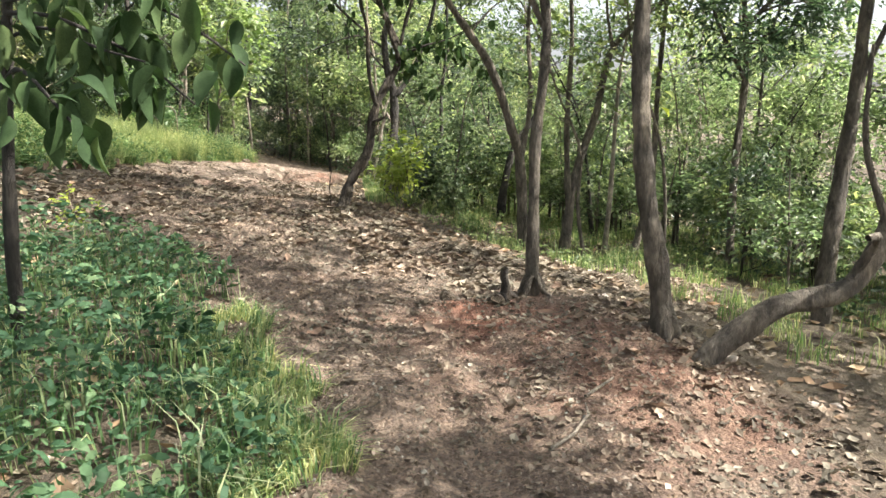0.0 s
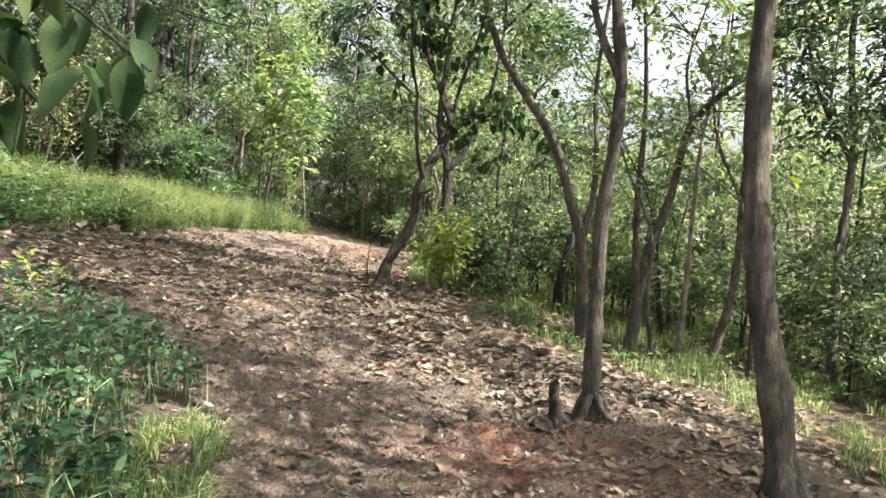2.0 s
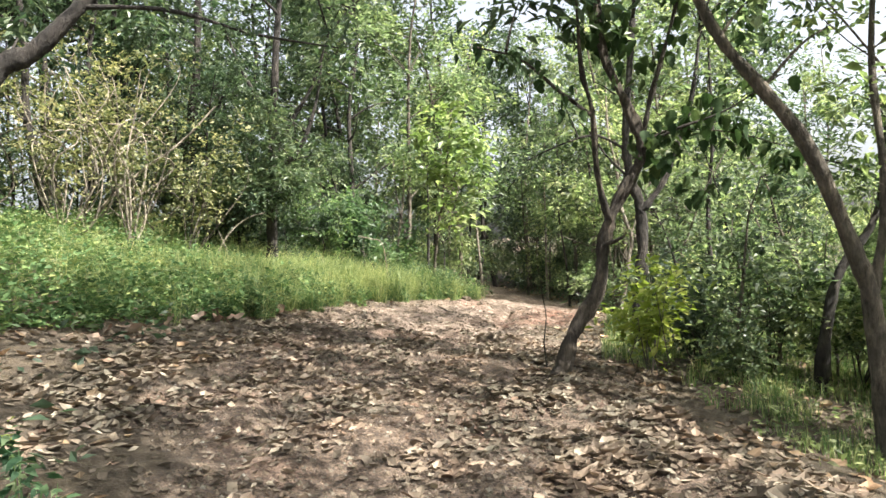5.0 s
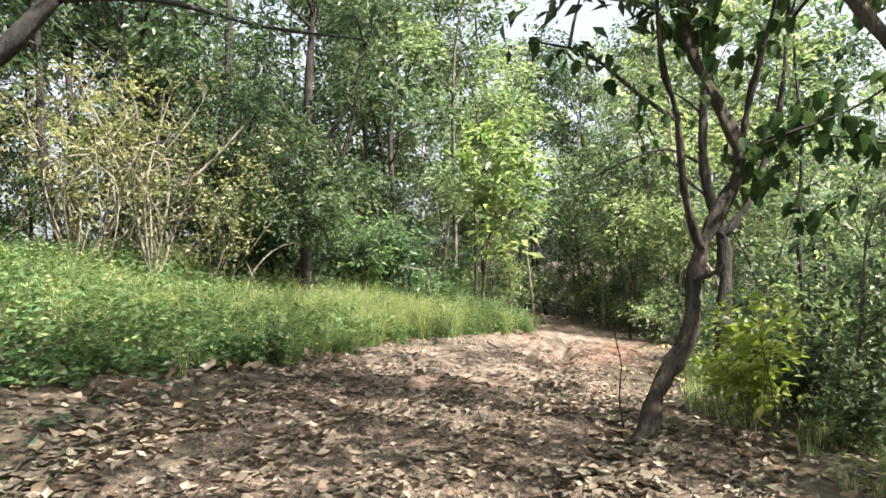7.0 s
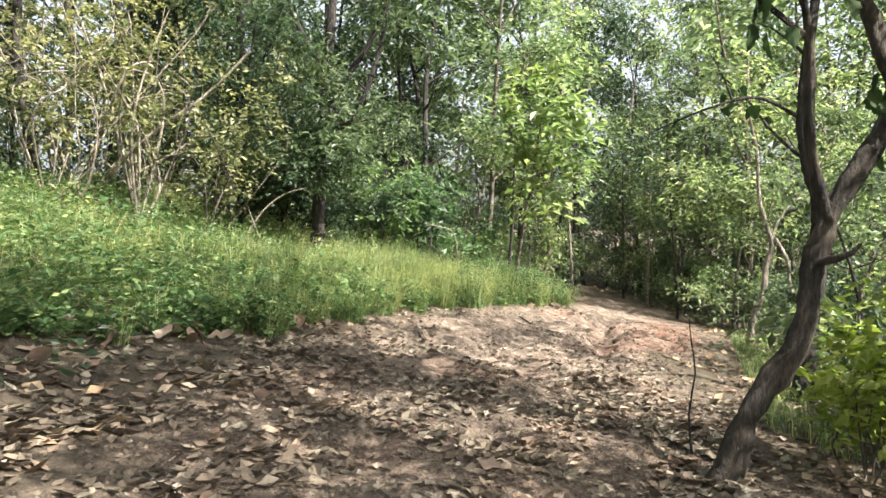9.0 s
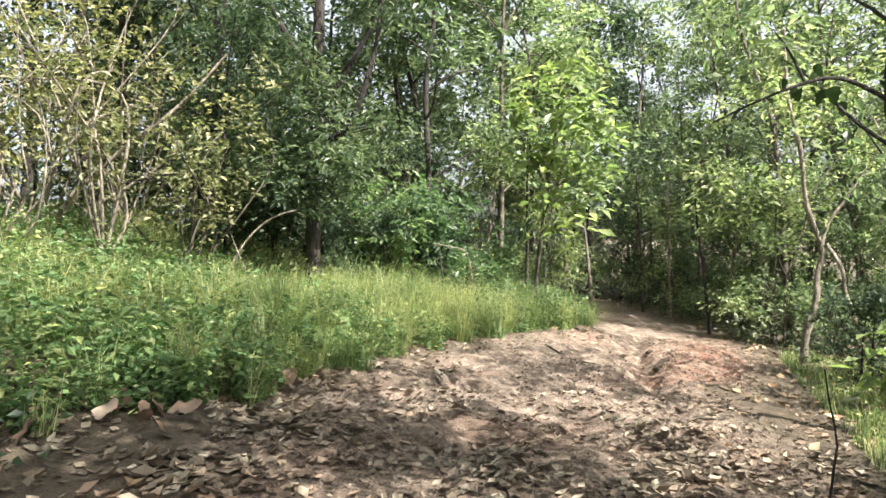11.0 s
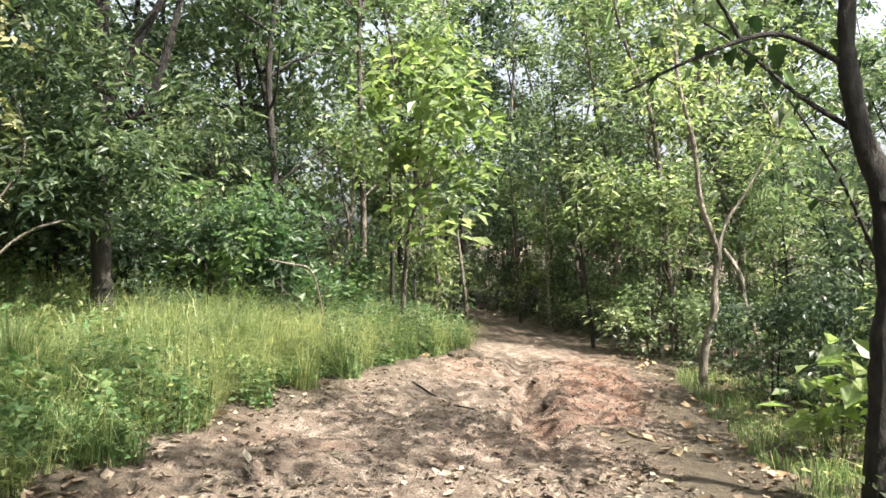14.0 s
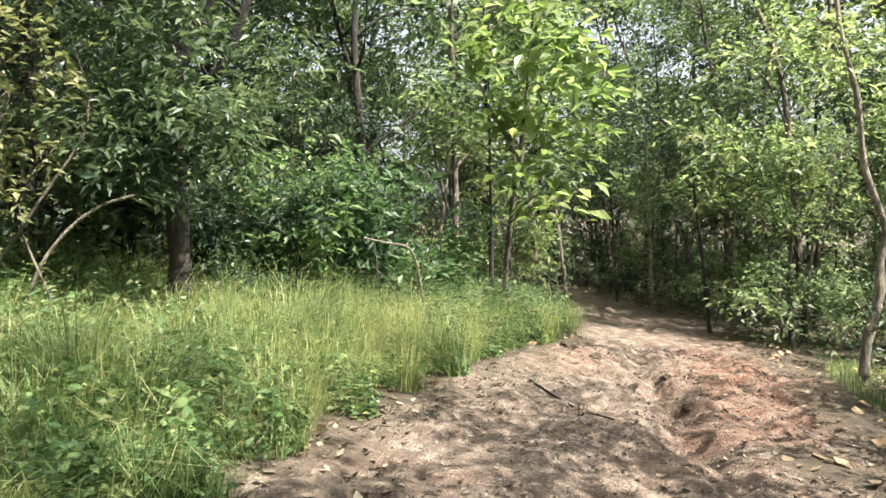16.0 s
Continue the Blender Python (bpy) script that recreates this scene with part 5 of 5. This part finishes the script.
tree("tree", [([(5.6, 10.2, -1.1), (5.55, 10.2, 0.6), (5.6, 10.2, 2.0), (5.4, 10.1, 3.4), (5.5, 10.2, 5.0)], 0.06, 0.025), ([(5.6, 10.2, 1.9), (5.0, 10.0, 2.7), (4.7, 9.9, 3.5)], 0.03, 0.012), ([(5.5, 10.2, 2.6), (6.2, 10.3, 3.3), (6.6, 10.4, 4.0)], 0.03, 0.012)],
     BARK, [([(4.7, 9.9, 3.5), (5.0, 10.0, 2.9), (5.5, 10.2, 4.9), (6.6, 10.4, 4.0), (6.2, 10.3, 3.2), (5.4, 10.0, 3.9), (5.9, 10.1, 4.5), (5.3, 9.9, 2.3), (6.0, 10.2, 2.4), (6.4, 10.2, 3.5), (6.8, 10.4, 3.0), (7.0, 10.4, 4.4), (6.3, 10.2, 5.0), (5.9, 10.0, 3.5), (4.6, 9.8, 4.2), (5.1, 9.9, 4.6), (6.5, 10.2, 2.7)], 400, 0.62, 0.11)],
     LEAF_DARK, "slim tree with dense dark foliage below the verge", 90)
# thin stems by the sapling, and the dark stem past the bend
for k, (x, y, h) in enumerate(((-4.75, 22.9, 3.6), (-4.5, 23.2, 4.0), (-5.3, 23.0, 3.4), (-3.7, 27.5, 4.0), (-4.9, 31.0, 4.5), (-1.95, 31.2, 5.0), (-2.9, 33.5, 5.0), (-0.9, 27.0, 3.8), (-0.3, 28.5, 4.2), (0.4, 26.2, 3.6))):
    r = np.random.RandomState(300 + k)
    z = zg(x, y)
    a, b = r.normal() * 0.25, r.normal() * 0.25
    tree("sapling", [([(x, y, z - 0.2), (x + a * 0.4, y, z + h * 0.35), (x + a, y + b, z + h * 0.7), (x + a * 1.2, y + b, z + h)], 0.035 + 0.03 * r.rand(), 0.012)], (BARK, BARK_DARK, BARK_PALE)[k % 3],
         [([(x + a, y + b, z + h), (x + a + 0.4, y + b, z + h * 0.85), (x + a - 0.4, y + b + 0.3, z + h * 0.75)], 90, 0.6, 0.14)], LEAF_WOOD, "thin young tree at the bend of the trail", 310 + k, "sapling", "thin young trees by the bend")


# ---- shrubs and dead wood ----
def bush(name, x, y, height, wide, count, size, leaf_mat, bark_mat, label, seed, stems=7):
    r = np.random.RandomState(seed)
    z = zg(x, y)
    top = tagged(empty(name, x, y, z), label, "shrub")
    tips = []
    for _ in range(stems):
        a, o = r.rand() * 6.28, wide * (0.3 + 0.7 * r.rand())
        e = np.array((math.cos(a) * o, math.sin(a) * o, height * (0.55 + 0.45 * r.rand())))
        v, f = tube([(0, 0, -0.1), e * (0.3, 0.3, 0.45) + r.normal(size=3) * 0.13 * height, e * (0.7, 0.7, 0.8) + r.normal(size=3) * 0.12 * height, e], 0.0065 * height, 0.003, r, 5, 0.2)
        part("stem", mesh_of(name + "_stem", v, f, bark_mat, True), top)
        tips += [e, e * (0.7, 0.7, 0.75), e * (0.45, 0.45, 0.5)]
    v, f = leaves(clumps(tips, count // len(tips), wide * 0.5, r, 0.7, 3.0 * size), size, r, 0.3, 0.55, spray=True)
    part("foliage", mesh_of(name + "_foliage", v, f, leaf_mat), top)
    return top


bush("yellow_green_shrub", 0.75, 12.95, 1.25, 0.6, 750, 0.12, LEAF_YELLOW, BARK, "sunlit yellow-green shrub with broad leaves behind the crooked tree", 91)
bush("broad_leaved_plant", 1.05, 17.9, 1.25, 0.4, 70, 0.24, LEAF_BRIGHT, BARK_PALE, "young plant with a few broad pale-green leaves", 92, 4)
bush("pale_weed", -2.45, 6.65, 0.5, 0.18, 60, 0.06, LEAF_YELLOW, BARK_PALE, "small pale-leaved weed standing above the litter", 93, 4)
for k, (x, y, h) in enumerate(((1.6, 14.2, 1.3), (2.4, 14.6, 1.7), (1.5, 15.3, 1.2), (3.4, 14.4, 1.8), (1.9, 13.4, 0.9))):
    bush("dark_shrub", x, y, h, 0.75, 1150, 0.085, LEAF_WOOD if k % 2 else LEAF_DARK, BARK_DARK, "dense dark-green shrub below the trail" if k % 2 == 0 else "olive-green shrub below the trail", 94 + k)
for k, (x, y, h) in enumerate(((-8.6, 14.6, 2.4), (-8.0, 15.6, 2.9), (-7.4, 16.4, 2.2), (-9.3, 15.8, 3.2), (-8.8, 16.9, 3.0), (-9.6, 13.2, 2.6), (-8.9, 12.0, 2.2))):
    bush("dry_vine_thicket", x, y, h * 1.25, 1.3, 1650, 0.085, LEAF_VINE, (BARK_PALE, BARK_PALE, BARK)[k % 3], "tangle of dry yellowed vines and thin stems", 104 + k, 10)
for k, (x, y, h) in enumerate(((-6.0, 19.3, 2.0), (-5.2, 20.3, 2.0), (-6.9, 19.2, 1.8), (-4.9, 21.6, 1.7), (-5.9, 21.0, 2.2), (-7.6, 18.6, 2.2))):
    bush("leafy_shrub", x, y, h, 0.8, 1300, 0.125, LEAF_DARK if k % 3 == 2 else LEAF_MID, BARK_DARK, "bushy green shrub behind the grass bank", 114 + k)


def dead_wood(name, pts, r0, r1, mat, label, seed):
    r = np.random.RandomState(seed)
    o = np.asarray(pts[0], float)
    v, f = tube(np.asarray(pts, float) - o, r0, r1, r, 7, 0.12)
    ob = tagged(new(name, mesh_of(name, v, f, mat, True)), label, "dead branch")
    ob.matrix_basis = Matrix.Translation(o)
    return ob


dead_wood("dead_branch", [(-9.2, 15.45, 0.9), (-8.66, 15.63, 2.11), (-7.94, 15.89, 2.83), (-7.26, 16.14, 3.35), (-6.64, 16.37, 4.01)], 0.042, 0.018, BARK_PALE, "pale dead branch leaning through the vines", 120)
dead_wood("dead_branch", [(-8.85, 15.4, 1.0), (-8.77, 15.5, 2.53), (-8.66, 15.6, 3.57), (-8.3, 15.8, 4.4)], 0.016, 0.008, BARK_PALE, "thin pale upright vine stem", 121)
dead_wood("dead_branch", [(-7.05, 16.55, 0.8), (-6.82, 16.63, 1.4), (-6.61, 16.7, 1.71), (-6.33, 16.81, 1.94), (-6.0, 16.9, 2.03)], 0.018, 0.011, BARK_PALE, "bent grey dead branch rising from the grass", 122)
dead_wood("dead_branch", [(-4.6, 20.1, zg(-4.6, 20.1) - 0.05), (-4.5, 19.6, 1.0), (-4.48, 19.25, 1.38), (-4.7, 19.2, 1.46), (-4.97, 19.2, 1.53)], 0.014, 0.011, BARK_PALE, "pale bent stick caught in the herbs of the bank", 123)
dead_wood("dead_stalk", [(-0.41, 12.75, -0.3), (-0.45, 12.76, 0.1), (-0.41, 12.74, 0.4), (-0.44, 12.74, 0.62), (-0.46, 12.73, 0.8)], 0.01, 0.004, BARK_DARK, "thin dark dead stalk beside the trail", 124)
dead_wood("fallen_twig", [(0.93, 3.25, zg(0.93, 3.25) + 0.02), (1.08, 3.36, zg(1.08, 3.36) + 0.03), (1.21, 3.52, zg(1.21, 3.52) + 0.02), (1.25, 3.7, zg(1.25, 3.7) + 0.03)], 0.011, 0.006, BARK_PALE, "pale fallen twig lying across the trail", 125)
dead_wood("fallen_twig", [(1.3, 3.85, zg(1.3, 3.85) + 0.02), (1.54, 4.06, zg(1.54, 4.06) + 0.02)], 0.011, 0.008, BARK_PALE, "short pale stick lying on the soil", 126)
dead_wood("fallen_twig", [(-3.3, 19.4, zg(-3.3, 19.4) + 0.02), (-2.8, 18.7, zg(-2.8, 18.7) + 0.03), (-2.4, 18.2, zg(-2.4, 18.2) + 0.02)], 0.014, 0.008, BARK_DARK, "dark fallen twig lying on the trail", 127)
rr = np.random.RandomState(128)
stub = tagged(empty("tree_stump", 1.24, 5.88, zg(1.24, 5.88)), "short dark splintered stump with roots in dug soil", "tree stump")
v, f = tube([(0.0, 0.0, -0.1), (0.005, 0.0, 0.1), (-0.01, 0.01, 0.2), (0.0, 0.01, 0.27)], 0.04, 0.026, rr, 9, 0.03, 0.35, 0.5)
part("stem", mesh_of("stump_stem", v, f, BARK_BROWN, True), stub)
for k in range(5):
    a, o = k * 1.3 + rr.rand(), 0.12 + 0.1 * rr.rand()
    v, f = tube([(0, 0, 0.05), (math.cos(a) * o * 0.5, math.sin(a) * o * 0.5, 0.035), (math.cos(a) * o, math.sin(a) * o, -0.03)], 0.028, 0.01, rr, 6, 0.05, 0.3)
    part("root", mesh_of("root", v, f, BARK_BROWN, True), stub)


def buttress(top, x, y, z, reach, seed, count=5):
    """Roots that run from a trunk's foot into the soil."""
    r = np.random.RandomState(seed)
    o = np.array(top.matrix_basis.translation)
    for k in range(count):
        a, far = k * 6.28 / count + 0.8 * r.rand(), reach * (0.6 + 0.6 * r.rand())
        dx, dy = math.cos(a), math.sin(a)
        ex, ey = x + dx * far, y + dy * far
        pts = np.array([(x + dx * 0.03, y + dy * 0.03, z + 0.17), (x + dx * 0.09, y + dy * 0.09, z + 0.06), ((x + ex) / 2 + 0.02 * r.normal(), (y + ey) / 2, zg((x + ex) / 2, (y + ey) / 2) + 0.015), (ex, ey, zg(ex, ey) - 0.04)]) - o
        v, f = tube(pts, 0.036, 0.012, r, 7, 0.05, 0.25)
        part("root", mesh_of("root", v, f, BARK, True), top)


for name, x, y, reach, seed in (("tree", 2.09, 4.62, 0.24, 401), ("tree.002", 1.5, 6.0, 0.2, 402)):
    buttress(bpy.data.objects[name], x, y, zg(x, y), reach, seed)
fresh_leaf = broad_leaf("leaf", 5, False)
fresh_leaf.materials[0] = LEAF_YELLOW
for x, y, z, turn in ((1.97, 4.6, 1.5, 20), (1.98, 4.58, 1.6, -50)):
    ob = part("leaf", fresh_leaf, bpy.data.objects["tree"], "yellow-green leaf sprouting from the trunk")
    ob.matrix_basis = Matrix.Translation(Vector((x, y, z)) - bpy.data.objects["tree"].matrix_basis.translation) @ Euler((0.2, 0.5, radians(turn))).to_matrix().to_4x4() @ Matrix.Scale(0.09, 4)
